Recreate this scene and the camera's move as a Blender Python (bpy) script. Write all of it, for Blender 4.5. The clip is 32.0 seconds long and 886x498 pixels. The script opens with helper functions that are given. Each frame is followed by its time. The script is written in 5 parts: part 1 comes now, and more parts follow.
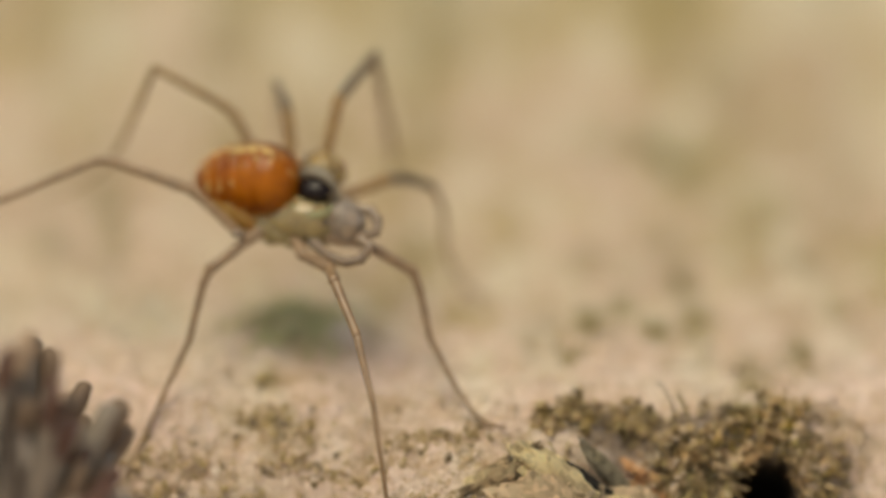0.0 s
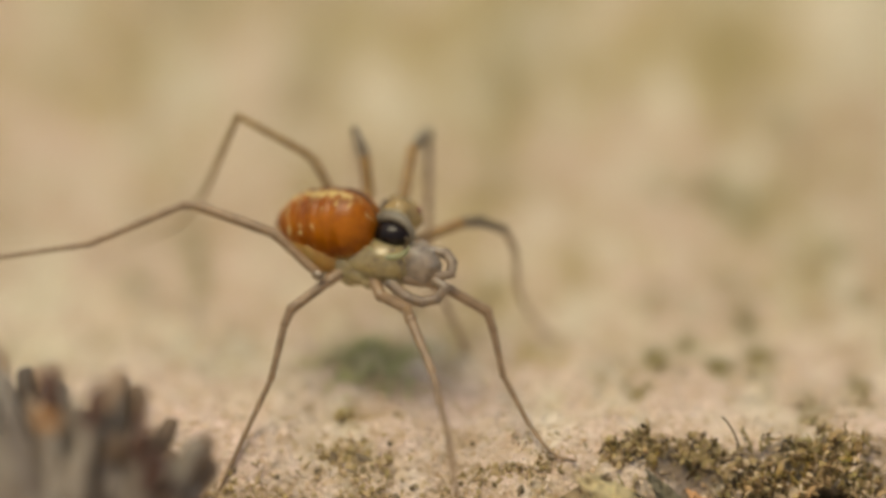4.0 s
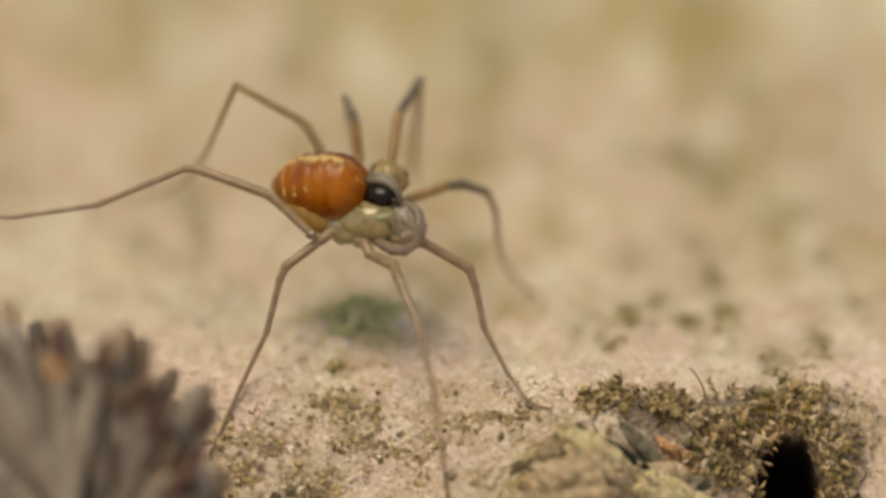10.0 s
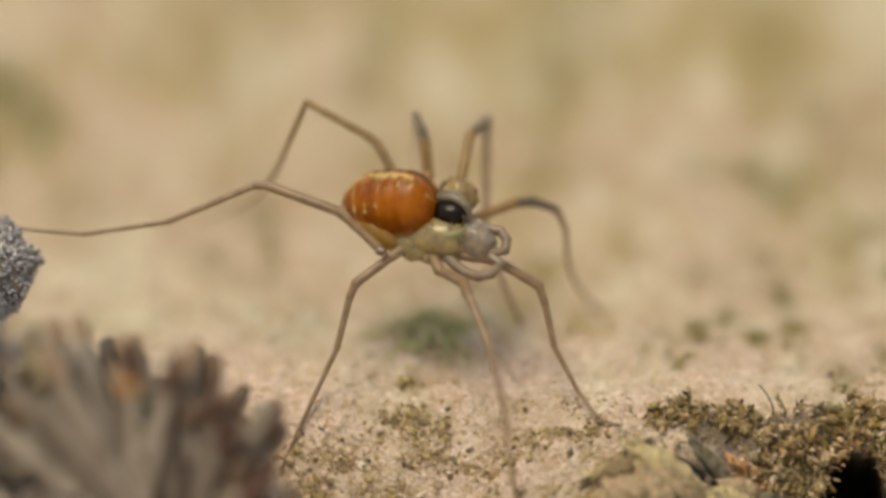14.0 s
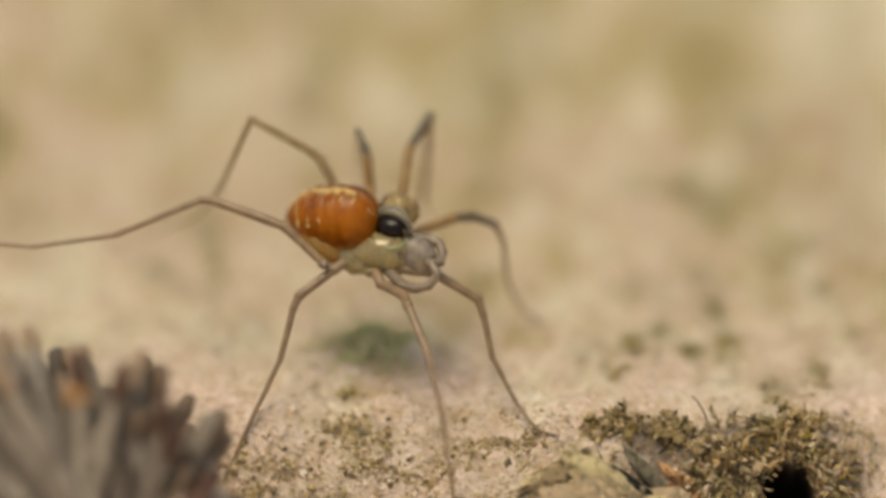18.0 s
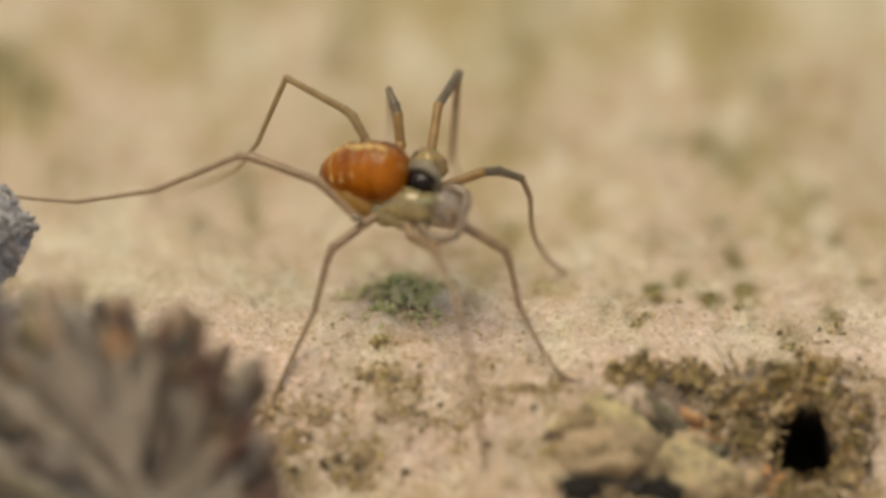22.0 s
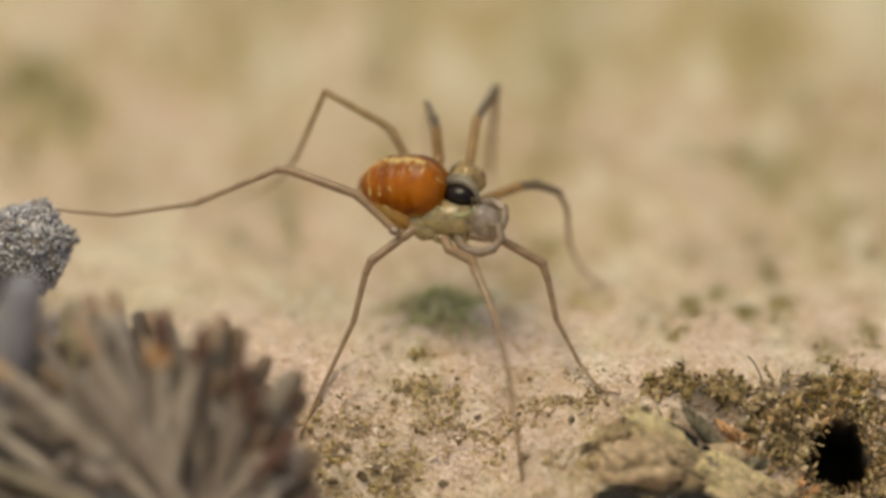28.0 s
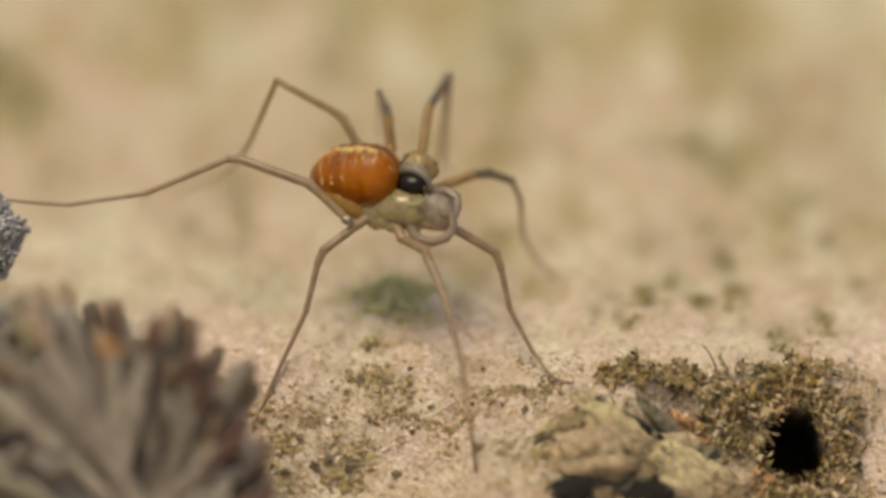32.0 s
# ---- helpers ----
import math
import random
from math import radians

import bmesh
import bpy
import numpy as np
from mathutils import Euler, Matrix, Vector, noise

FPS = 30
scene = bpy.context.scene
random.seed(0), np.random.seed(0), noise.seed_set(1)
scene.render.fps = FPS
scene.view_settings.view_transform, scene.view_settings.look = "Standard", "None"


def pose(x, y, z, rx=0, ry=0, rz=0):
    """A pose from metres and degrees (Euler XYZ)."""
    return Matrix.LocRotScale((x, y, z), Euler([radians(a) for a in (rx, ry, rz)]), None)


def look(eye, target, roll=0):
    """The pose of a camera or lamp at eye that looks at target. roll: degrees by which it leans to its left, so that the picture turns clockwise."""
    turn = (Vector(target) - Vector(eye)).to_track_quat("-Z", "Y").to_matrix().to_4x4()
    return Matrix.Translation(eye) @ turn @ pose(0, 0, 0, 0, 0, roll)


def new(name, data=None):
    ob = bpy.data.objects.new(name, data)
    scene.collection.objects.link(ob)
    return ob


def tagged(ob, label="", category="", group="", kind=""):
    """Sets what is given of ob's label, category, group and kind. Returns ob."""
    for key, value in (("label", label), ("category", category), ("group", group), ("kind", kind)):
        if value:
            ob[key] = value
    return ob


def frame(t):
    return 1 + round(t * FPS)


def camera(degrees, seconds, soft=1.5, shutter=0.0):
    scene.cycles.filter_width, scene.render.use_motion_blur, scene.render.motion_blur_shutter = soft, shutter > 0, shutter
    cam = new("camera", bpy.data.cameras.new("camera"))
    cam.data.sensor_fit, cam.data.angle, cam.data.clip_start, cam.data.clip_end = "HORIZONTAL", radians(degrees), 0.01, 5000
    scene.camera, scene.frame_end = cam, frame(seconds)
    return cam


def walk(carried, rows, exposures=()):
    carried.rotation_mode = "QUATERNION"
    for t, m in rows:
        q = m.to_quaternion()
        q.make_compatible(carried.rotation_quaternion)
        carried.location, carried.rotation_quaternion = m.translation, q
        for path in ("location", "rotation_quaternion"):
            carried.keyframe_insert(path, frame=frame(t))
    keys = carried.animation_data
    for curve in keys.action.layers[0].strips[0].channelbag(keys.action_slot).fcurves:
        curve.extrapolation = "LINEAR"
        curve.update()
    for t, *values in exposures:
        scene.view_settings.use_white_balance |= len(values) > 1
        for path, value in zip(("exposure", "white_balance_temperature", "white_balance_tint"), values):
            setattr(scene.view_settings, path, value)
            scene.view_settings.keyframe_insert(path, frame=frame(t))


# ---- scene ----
MM = 0.001
# The eye: a long macro lens that looks down on the bark at a slant; it pans, tilts and draws back a little.
cam = camera(5.09, 32.0, soft=3.4)
DOWN = 28.0
PATH = [
    (0, 152.07, -0.715, 0.074, 0.05), (0.5, 152.18, -0.69, 0.06, -0.06), (1, 152.24, -0.664, 0.038, 0.02),
    (1.5, 152.31, -0.64, 0.024, -0.09), (2, 152.16, -0.615, 0.256, 0.03), (2.5, 156.01, -0.554, 0.354, 0.03),
    (3, 157.69, -0.423, 0.331, -0), (3.5, 158, -0.276, 0.329, -0.03), (5.5, 158.2, -0.371, 0.088, -0.29),
    (6, 158.06, -0.443, 0.026, -0.22), (6.5, 158.22, -0.445, 0.028, -0.13), (7, 158.21, -0.445, 0.029, -0.07),
    (7.5, 158.26, -0.445, 0.029, -0.06), (8, 158.32, -0.445, 0.03, -0.06), (8.5, 161.65, -0.491, 0.013, 0.01),
    (9, 164.49, -0.524, 0.018, -0.06), (9.5, 166.75, -0.236, 0.038, -0.04), (10, 168.23, -0.34, 0.063, -0),
    (10.5, 168.52, -0.435, 0.097, 0.05), (11, 168.44, -0.057, 0.134, 0.08), (11.5, 168.34, 0.073, 0.156, 0.04),
    (12, 168.27, 0.07, 0.162, -0.03), (12.5, 168.21, 0.071, 0.16, 0.08), (13, 168.16, 0.069, 0.162, -0.04),
    (13.5, 168.06, 0.068, 0.159, -0.01), (15.5, 172.97, 0.02, 0.177, 0.15), (16, 172.96, -0.06, 0.207, 0.16),
    (16.5, 172.87, -0.267, 0.236, 0.23), (17, 172.75, -0.267, 0.262, 0.27), (17.5, 172.77, -0.269, 0.275, 0.32),
    (18, 172.6, -0.278, 0.234, 0.22), (18.5, 172.8, -0.282, 0.154, 0.25), (19, 172.88, -0.037, 0.082, 0.24),
    (19.5, 172.75, 0.171, 0.029, 0.19), (20, 172.56, -0.018, -0.005, 0.22), (20.5, 178.99, -0.113, -0.068, 0.17),
    (21, 179.87, 0.003, -0.046, 0.12), (21.5, 179.29, -0.18, 0.021, 0.05), (22, 179.24, -0.105, -0.042, -0.01),
    (22.5, 179.5, 0.041, 0.018, 0.02), (23, 180, 0, -0, -0), (23.5, 180.42, -0.039, 0.027, 0.08),
    (24, 180.5, -0.065, 0.117, 0.07), (24.5, 180.76, -0.037, 0.156, 0.15), (25, 180.79, 0.038, 0.14, 0.22),
    (25.5, 180.49, 0.01, 0.114, 0.22), (27.5, 180.05, 0.031, 0.08, 0.05), (28, 180.27, 0.113, 0.034, 0.06),
    (28.5, 180.35, -0.028, 0.069, 0.11), (29, 180.24, -0.09, 0.136, 0.16), (29.5, 179.92, -0.268, 0.179, -0.03),
    (30, 180.11, -0.191, 0.144, 0.04), (30.5, 180.01, -0.104, 0.105, 0), (31, 179.66, -0.082, 0.063, -0),
    (31.5, 179.58, -0.12, 0.012, -0.03), (32, 179.44, -0.159, -0.028, -0.11),
]


def eye(back, pan, tilt, lean):
    """The pose at 'back' mm from the middle of the bark, turned by pan, tilt and lean."""
    a = radians(DOWN)
    return pose(0, -back * MM * math.cos(a), back * MM * math.sin(a), 90 - DOWN) @ pose(0, 0, 0, 0, 0, lean) @ pose(0, 0, 0, tilt, pan, 0)


walk(cam, [(t, eye(*row)) for t, *row in PATH], [(0, -0.41, 7080, 4), (32, -0.41, 7080, 4)])

# World, sun, exposure: hazy midday light, the sun almost overhead.
SUN_UP, SUN_TURN = 76.0, 235.0      # degrees over the horizon; compass bearing with +y as north
world = bpy.data.worlds.new("sky")
scene.world = world
world.use_nodes = True
sky = world.node_tree.nodes.new("ShaderNodeTexSky")
sky.sky_type, sky.sun_disc = "NISHITA", False
sky.sun_elevation, sky.sun_rotation = radians(SUN_UP), radians(SUN_TURN)
sky.air_density, sky.dust_density, sky.ozone_density = 1.0, 4.0, 0.6
world.node_tree.links.new(sky.outputs[0], world.node_tree.nodes["Background"].inputs[0])
world.node_tree.nodes["Background"].inputs[1].default_value = 0.16
sun = new("sun", bpy.data.lights.new("sun", "SUN"))
sun.data.energy, sun.data.angle, sun.data.color = 1.72, radians(34), (1.0, 0.91, 0.70)
b, e = radians(SUN_TURN), radians(SUN_UP)
sun.matrix_world = look((math.sin(b) * math.cos(e), math.cos(b) * math.cos(e), math.sin(e)), (0, 0, 0))


# ---- helpers for building ----
def mat(name, colour, rough=0.6, **inputs):
    """A plain principled material; returns it, its tree and its shader."""
    m = bpy.data.materials.new(name)
    m.use_nodes = True
    shader = m.node_tree.nodes["Principled BSDF"]
    shader.inputs["Base Color"].default_value = (*colour, 1)
    shader.inputs["Roughness"].default_value = rough
    for key, value in inputs.items():
        shader.inputs[key.replace("_", " ")].default_value = value
    return m, m.node_tree, shader


def cells(tree, scale):
    """A random number for each grain, with 'scale' grains to a millimetre."""
    coords = tree.nodes.new("ShaderNodeTexCoord")
    n = tree.nodes.new("ShaderNodeTexVoronoi")
    n.inputs["Scale"].default_value = scale / MM
    tree.links.new(coords.outputs["Object"], n.inputs["Vector"])
    split = tree.nodes.new("ShaderNodeSeparateColor")
    tree.links.new(n.outputs["Color"], split.inputs[0])
    return split.outputs[0], n.outputs["Distance"]


def noise_node(tree, scale, detail=4.0, rough=0.55, distort=0.0):
    """Noise with 'scale' features to a millimetre."""
    coords = tree.nodes.new("ShaderNodeTexCoord")
    n = tree.nodes.new("ShaderNodeTexNoise")
    n.inputs["Scale"].default_value, n.inputs["Detail"].default_value = scale / MM, detail
    n.inputs["Roughness"].default_value, n.inputs["Distortion"].default_value = rough, distort
    tree.links.new(coords.outputs["Object"], n.inputs["Vector"])
    return n.outputs["Fac"]


def ramp(tree, fac, stops):
    r = tree.nodes.new("ShaderNodeValToRGB")
    while len(r.color_ramp.elements) < len(stops):
        r.color_ramp.elements.new(0.5)
    for el, (at, colour) in zip(r.color_ramp.elements, stops):
        el.position, el.color = at, (*colour, 1)
    tree.links.new(fac, r.inputs[0])
    return r.outputs[0]


def mix(tree, fac, a, b, kind="MIX"):
    n = tree.nodes.new("ShaderNodeMix")
    n.data_type, n.blend_type = "RGBA", kind
    for socket, value in ((n.inputs[0], fac), (n.inputs[6], a), (n.inputs[7], b)):
        if isinstance(value, (int, float)):
            socket.default_value = value
        elif isinstance(value, tuple):
            socket.default_value = (*value, 1)
        else:
            tree.links.new(value, socket)
    return n.outputs[2]


def attribute(tree, name):
    n = tree.nodes.new("ShaderNodeAttribute")
    n.attribute_name = name
    return n.outputs["Fac"]


def bump(tree, shader, height, strength, depth):
    n = tree.nodes.new("ShaderNodeBump")
    n.inputs["Strength"].default_value, n.inputs["Distance"].default_value = strength, depth * MM
    tree.links.new(height, n.inputs["Height"])
    tree.links.new(n.outputs[0], shader.inputs["Normal"])


def paint(m, colour):
    m.node_tree.links.new(colour, m.node_tree.nodes["Principled BSDF"].inputs["Base Color"])


def mesh(name, verts, faces, material, smooth=True, attrs=None):
    """A mesh from places in mm."""
    me = bpy.data.meshes.new(name)
    v = np.asarray(verts, float) * MM
    if isinstance(faces, np.ndarray):
        n, k = faces.shape
        me.vertices.add(len(v))
        me.vertices.foreach_set("co", v.ravel())
        me.loops.add(n * k)
        me.loops.foreach_set("vertex_index", faces.ravel().astype(np.int32))
        me.polygons.add(n)
        me.polygons.foreach_set("loop_start", np.arange(0, n * k, k, dtype=np.int32))
        me.update(calc_edges=True)
    else:
        me.from_pydata(v.tolist(), [], faces)
    for key, values in (attrs or {}).items():
        a = me.attributes.new(key, "FLOAT", "POINT")
        a.data.foreach_set("value", np.asarray(values, np.float32))
    me.polygons.foreach_set("use_smooth", np.full(len(me.polygons), smooth))
    me.materials.append(material)
    me.validate()
    return me


def part(name, me, parent, label="", m=None):
    ob = new(name, me)
    ob.parent = parent
    if m is not None:
        ob.matrix_basis = m
    return tagged(ob, label=label)


def put(x, y, z):
    return pose(x * MM, y * MM, z * MM)


def tube(points, radii, sides=10, wobble=0.0, seed=0):
    """Vertices and faces of a round rod with rounded ends through the points, in mm."""
    rng = np.random.default_rng(seed)
    p = [Vector(q) for q in points]
    r = list(radii)
    first, last = (p[1] - p[0]).normalized(), (p[-1] - p[-2]).normalized()
    p = [p[0] - first * r[0] * 0.8, p[0] - first * r[0] * 0.45] + p + [p[-1] + last * r[-1] * 0.45, p[-1] + last * r[-1] * 0.8]
    r = [r[0] * 0.35, r[0] * 0.85] + r + [r[-1] * 0.85, r[-1] * 0.35]
    side = first.orthogonal().normalized()
    verts, faces = [], []
    for i, (q, rad) in enumerate(zip(p, r)):
        along = (p[min(i + 1, len(p) - 1)] - p[max(i - 1, 0)]).normalized()
        side = (side - along * side.dot(along)).normalized()
        other = along.cross(side)
        for k in range(sides):
            a = 2 * math.pi * k / sides
            w = rad * (1 + wobble * (rng.random() - 0.5))
            verts.append(q + side * (math.cos(a) * w) + other * (math.sin(a) * w))
        if i:
            o = (i - 1) * sides
            faces += [(o + k, o + (k + 1) % sides, o + sides + (k + 1) % sides, o + sides + k) for k in range(sides)]
    faces.append(tuple(range(sides))[::-1])
    faces.append(tuple(range(len(verts) - sides, len(verts))))
    return verts, faces


def curve_points(points, n=14):
    """A smooth line through a few points (Catmull-Rom)."""
    p = [Vector(q) for q in points]
    p = [2 * p[0] - p[1]] + p + [2 * p[-1] - p[-2]]
    out = []
    for i in range(1, len(p) - 2):
        for k in range(n):
            t = k / n
            a, b, c, d = p[i - 1], p[i], p[i + 1], p[i + 2]
            out.append(0.5 * (2 * b + (c - a) * t + (2 * a - 5 * b + 4 * c - d) * t * t + (3 * b - a - 3 * c + d) * t ** 3))
    return out + [p[-2]]


def ball(rings=18, sides=28):
    """A unit sphere, its poles on x, as arrays of vertices and faces."""
    verts, faces = [(-1, 0, 0)], []
    for i in range(1, rings):
        a = math.pi * i / rings
        for k in range(sides):
            c = 2 * math.pi * k / sides
            verts.append((-math.cos(a), math.sin(a) * math.cos(c), math.sin(a) * math.sin(c)))
    verts.append((1, 0, 0))
    for k in range(sides):
        faces.append((0, 1 + (k + 1) % sides, 1 + k))
        for i in range(rings - 2):
            o = 1 + i * sides
            faces.append((o + k, o + (k + 1) % sides, o + sides + (k + 1) % sides, o + sides + k))
        o = 1 + (rings - 2) * sides
        faces.append((o + k, o + (k + 1) % sides, len(verts) - 1))
    return np.array(verts), faces


def lattice(ix, iy, seed):
    """A repeatable random number in 0..1 for each whole-numbered place."""
    h = (ix.astype(np.int64) * 374761393 + iy.astype(np.int64) * 668265263 + seed * 1442695041) & 0x7FFFFFFF
    h = ((h ^ (h >> 13)) * 1274126177) & 0x7FFFFFFF
    return ((h ^ (h >> 16)) & 0xFFFF) / 65535.0


def vnoise(x, y, seed=0):
    ix, iy = np.floor(x), np.floor(y)
    fx, fy = x - ix, y - iy
    fx, fy = fx * fx * fx * (fx * (fx * 6 - 15) + 10), fy * fy * fy * (fy * (fy * 6 - 15) + 10)
    a, b = lattice(ix, iy, seed), lattice(ix + 1, iy, seed)
    c, d = lattice(ix, iy + 1, seed), lattice(ix + 1, iy + 1, seed)
    return (a * (1 - fx) + b * fx) * (1 - fy) + (c * (1 - fx) + d * fx) * fy


def fbm(x, y, octaves=4, seed=0):
    """Fractal noise about 0, within about -1..1."""
    total, amp, size = 0.0, 0.5, 0.0
    for k in range(octaves):
        total = total + amp * (2 * vnoise(x * 2.0 ** k + 17 * k, y * 2.0 ** k - 9 * k, seed + k) - 1)
        size += amp
        amp *= 0.5
    return total / size


def step(a, b, x):
    t = np.clip((x - a) / (b - a), 0, 1)
    return t * t * (3 - 2 * t)


def bell(x, y, cx, cy, rx, ry):
    return np.exp(-((x - cx) / rx) ** 2 - ((y - cy) / ry) ** 2)


EDGE = -4.3      # where the level top of the bark turns down to its front, mm


def relief(x, y):
    """Height of the bark in mm over the place (x, y) in mm, without its finest grain."""
    x, y = np.asarray(x, float), np.asarray(y, float)
    slope = 1.25 - 0.75 * step(0.4, 1.4, x) + 0.75 * step(3.6, 4.8, x)
    run = EDGE - y + 0.25 * fbm(x * 0.45, x * 0 + 3.3, 2, 5)
    run = 0.18 * np.logaddexp(0, run / 0.18)
    z = -2.6 * np.tanh(slope * run / 2.6)
    near = np.exp(-np.hypot(x, y) / 60)
    z = z + near * (0.16 * fbm(x * 0.5, y * 0.5, 3, 11) + 0.07 * fbm(x * 1.9, y * 1.9, 3, 21) + 0.035 * fbm(x * 6, y * 6, 2, 31))
    z = z - 0.9 * bell(x, y, 3.5, -7.0, 0.8, 0.6)                 # a hollow under the broken fragment
    z = z + 0.36 * bell(x, y, 5.6, -4.9, 2.3, 0.55)                 # the mound that carries the moss
    z = z + 0.22 * bell(x, y, -0.6, -5.1, 0.75, 0.4)               # a low swelling before it
    z = z + 0.30 * (np.logaddexp(0, (y - 1.4) / 0.5) - np.logaddexp(0, (y - 17) / 0.5)) * 0.5      # the bark rises behind
    far = np.maximum(np.hypot(x, y) - 40, 0)
    return z + far * 0.06 * fbm(x * 0.004, y * 0.004, 4, 41)


# ---- materials ----
bark, tree, shader = mat("weathered_bark", (0.5, 0.37, 0.24), 0.75)
ground_tint = mix(tree, noise_node(tree, 0.45, 3), (0.54, 0.392, 0.265), (0.69, 0.532, 0.39))
ground_tint = mix(tree, ramp(tree, noise_node(tree, 1.6, 5, 0.65), [(0.47, (0, 0, 0)), (0.68, (0.5, 0.5, 0.5))]), ground_tint, (0.42, 0.26, 0.12))
ground_tint = mix(tree, attribute(tree, "ochre"), ground_tint, (0.40, 0.30, 0.12))
ground_tint = mix(tree, attribute(tree, "pale"), ground_tint, (0.70, 0.60, 0.42))
ground_tint = mix(tree, attribute(tree, "pink"), ground_tint, (0.74, 0.555, 0.43))
ground_tint = mix(tree, ramp(tree, noise_node(tree, 6.0, 5, 0.7), [(0.5, (0, 0, 0)), (0.72, (0.65, 0.65, 0.65))]), ground_tint, (0.72, 0.58, 0.41))
ground_tint = mix(tree, ramp(tree, noise_node(tree, 4.2, 6, 0.7, 0.6), [(0.56, (0, 0, 0)), (0.70, (0.45, 0.45, 0.45))]), ground_tint, (0.25, 0.17, 0.075))
ground_tint = mix(tree, ramp(tree, noise_node(tree, 5.0, 5, 0.7, 0.4), [(0.55, (0, 0, 0)), (0.68, (0.55, 0.55, 0.55))]), ground_tint, (0.42, 0.29, 0.08))
ground_tint = mix(tree, attribute(tree, "algae"), ground_tint, (0.19, 0.152, 0.045))
grain, gap = cells(tree, 11.0)
flakes, _ = cells(tree, 4.5)
ground_tint = mix(tree, 0.85, ground_tint, ramp(tree, flakes, [(0.0, (0.93, 0.90, 0.86)), (0.35, (1.0, 1.0, 0.99)), (0.7, (1.04, 1.05, 1.07)), (1.0, (1.10, 1.10, 1.17))]), "MULTIPLY")
ground_tint = mix(tree, 0.9, ground_tint, ramp(tree, grain, [(0.0, (0.74, 0.66, 0.54)), (0.1, (0.95, 0.92, 0.84)), (0.4, (1.01, 1.01, 1.0)), (0.8, (1.05, 1.08, 1.11)), (1.0, (1.18, 1.22, 1.30))]), "MULTIPLY")
# Dark soil colour, which also deepens the shade of burrow and moss gaps.
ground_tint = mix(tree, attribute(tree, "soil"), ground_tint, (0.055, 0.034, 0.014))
paint(bark, ground_tint)
bump(tree, shader, mix(tree, 0.4, noise_node(tree, 3.5, 7, 0.68), gap), 0.85, 0.13)

grit_mat, tree, shader = mat("bark_crumbs", (0.2, 0.15, 0.08), 0.7)
info = tree.nodes.new("ShaderNodeNewGeometry")
paint(grit_mat, ramp(tree, info.outputs["Random Per Island"], [(0.0, (0.14, 0.10, 0.055)), (0.06, (0.27, 0.20, 0.095)), (0.2, (0.48, 0.35, 0.15)), (0.5, (0.60, 0.43, 0.25)), (0.64, (0.38, 0.29, 0.16)), (0.8, (0.68, 0.53, 0.36)), (1.0, (0.80, 0.66, 0.52))]))
bump(tree, shader, noise_node(tree, 14, 4), 0.6, 0.02)

moss_mat, tree, shader = mat("moss", (0.14, 0.11, 0.045), 0.4)
info = tree.nodes.new("ShaderNodeNewGeometry")
# The few palest leaves are glints painted into the moss colour.
c = ramp(tree, info.outputs["Random Per Island"], [(0.0, (0.05, 0.033, 0.016)), (0.22, (0.17, 0.115, 0.05)), (0.4, (0.38, 0.27, 0.13)), (0.56, (0.38, 0.32, 0.12)), (0.75, (0.48, 0.34, 0.18)), (0.92, (0.60, 0.46, 0.27)), (1.0, (0.88, 0.76, 0.54))])
c = mix(tree, ramp(tree, noise_node(tree, 1.6, 3), [(0.42, (0, 0, 0)), (0.56, (1, 1, 1))]), c, mix(tree, 0.8, c, (1.0, 0.86, 0.70), "MULTIPLY"))
paint(moss_mat, mix(tree, ramp(tree, noise_node(tree, 2.3, 3), [(0.54, (0, 0, 0)), (0.66, (1, 1, 1))]), c, mix(tree, 1.0, c, (0.85, 0.88, 0.5), "MULTIPLY")))
algae_mat, tree, shader = mat("green_algae", (0.14, 0.14, 0.07), 0.85)
info = tree.nodes.new("ShaderNodeNewGeometry")
paint(algae_mat, ramp(tree, info.outputs["Random Per Island"], [(0.0, (0.36, 0.37, 0.14)), (0.4, (0.53, 0.51, 0.22)), (0.75, (0.64, 0.57, 0.31)), (1.0, (0.72, 0.60, 0.38))]))

chip_mat, tree, shader = mat("orange_bark", (0.56, 0.33, 0.16), 0.8)
paint(chip_mat, mix(tree, noise_node(tree, 5, 4), (0.42, 0.18, 0.06), (0.74, 0.45, 0.22)))
bump(tree, shader, noise_node(tree, 9, 4), 0.8, 0.03)
grain_mat, tree, shader = mat("dark_grain", (0.12, 0.085, 0.05), 0.7)
paint(grain_mat, mix(tree, noise_node(tree, 7, 4), (0.10, 0.07, 0.04), (0.34, 0.25, 0.14)))
bump(tree, shader, noise_node(tree, 12, 4), 0.8, 0.03)
olive_mat, tree, shader = mat("olive_algae", (0.2, 0.16, 0.07), 0.85)
info = tree.nodes.new("ShaderNodeNewGeometry")
paint(olive_mat, ramp(tree, info.outputs["Random Per Island"], [(0.0, (0.20, 0.165, 0.05)), (0.4, (0.32, 0.25, 0.085)), (0.75, (0.45, 0.34, 0.13)), (1.0, (0.58, 0.46, 0.26))]))

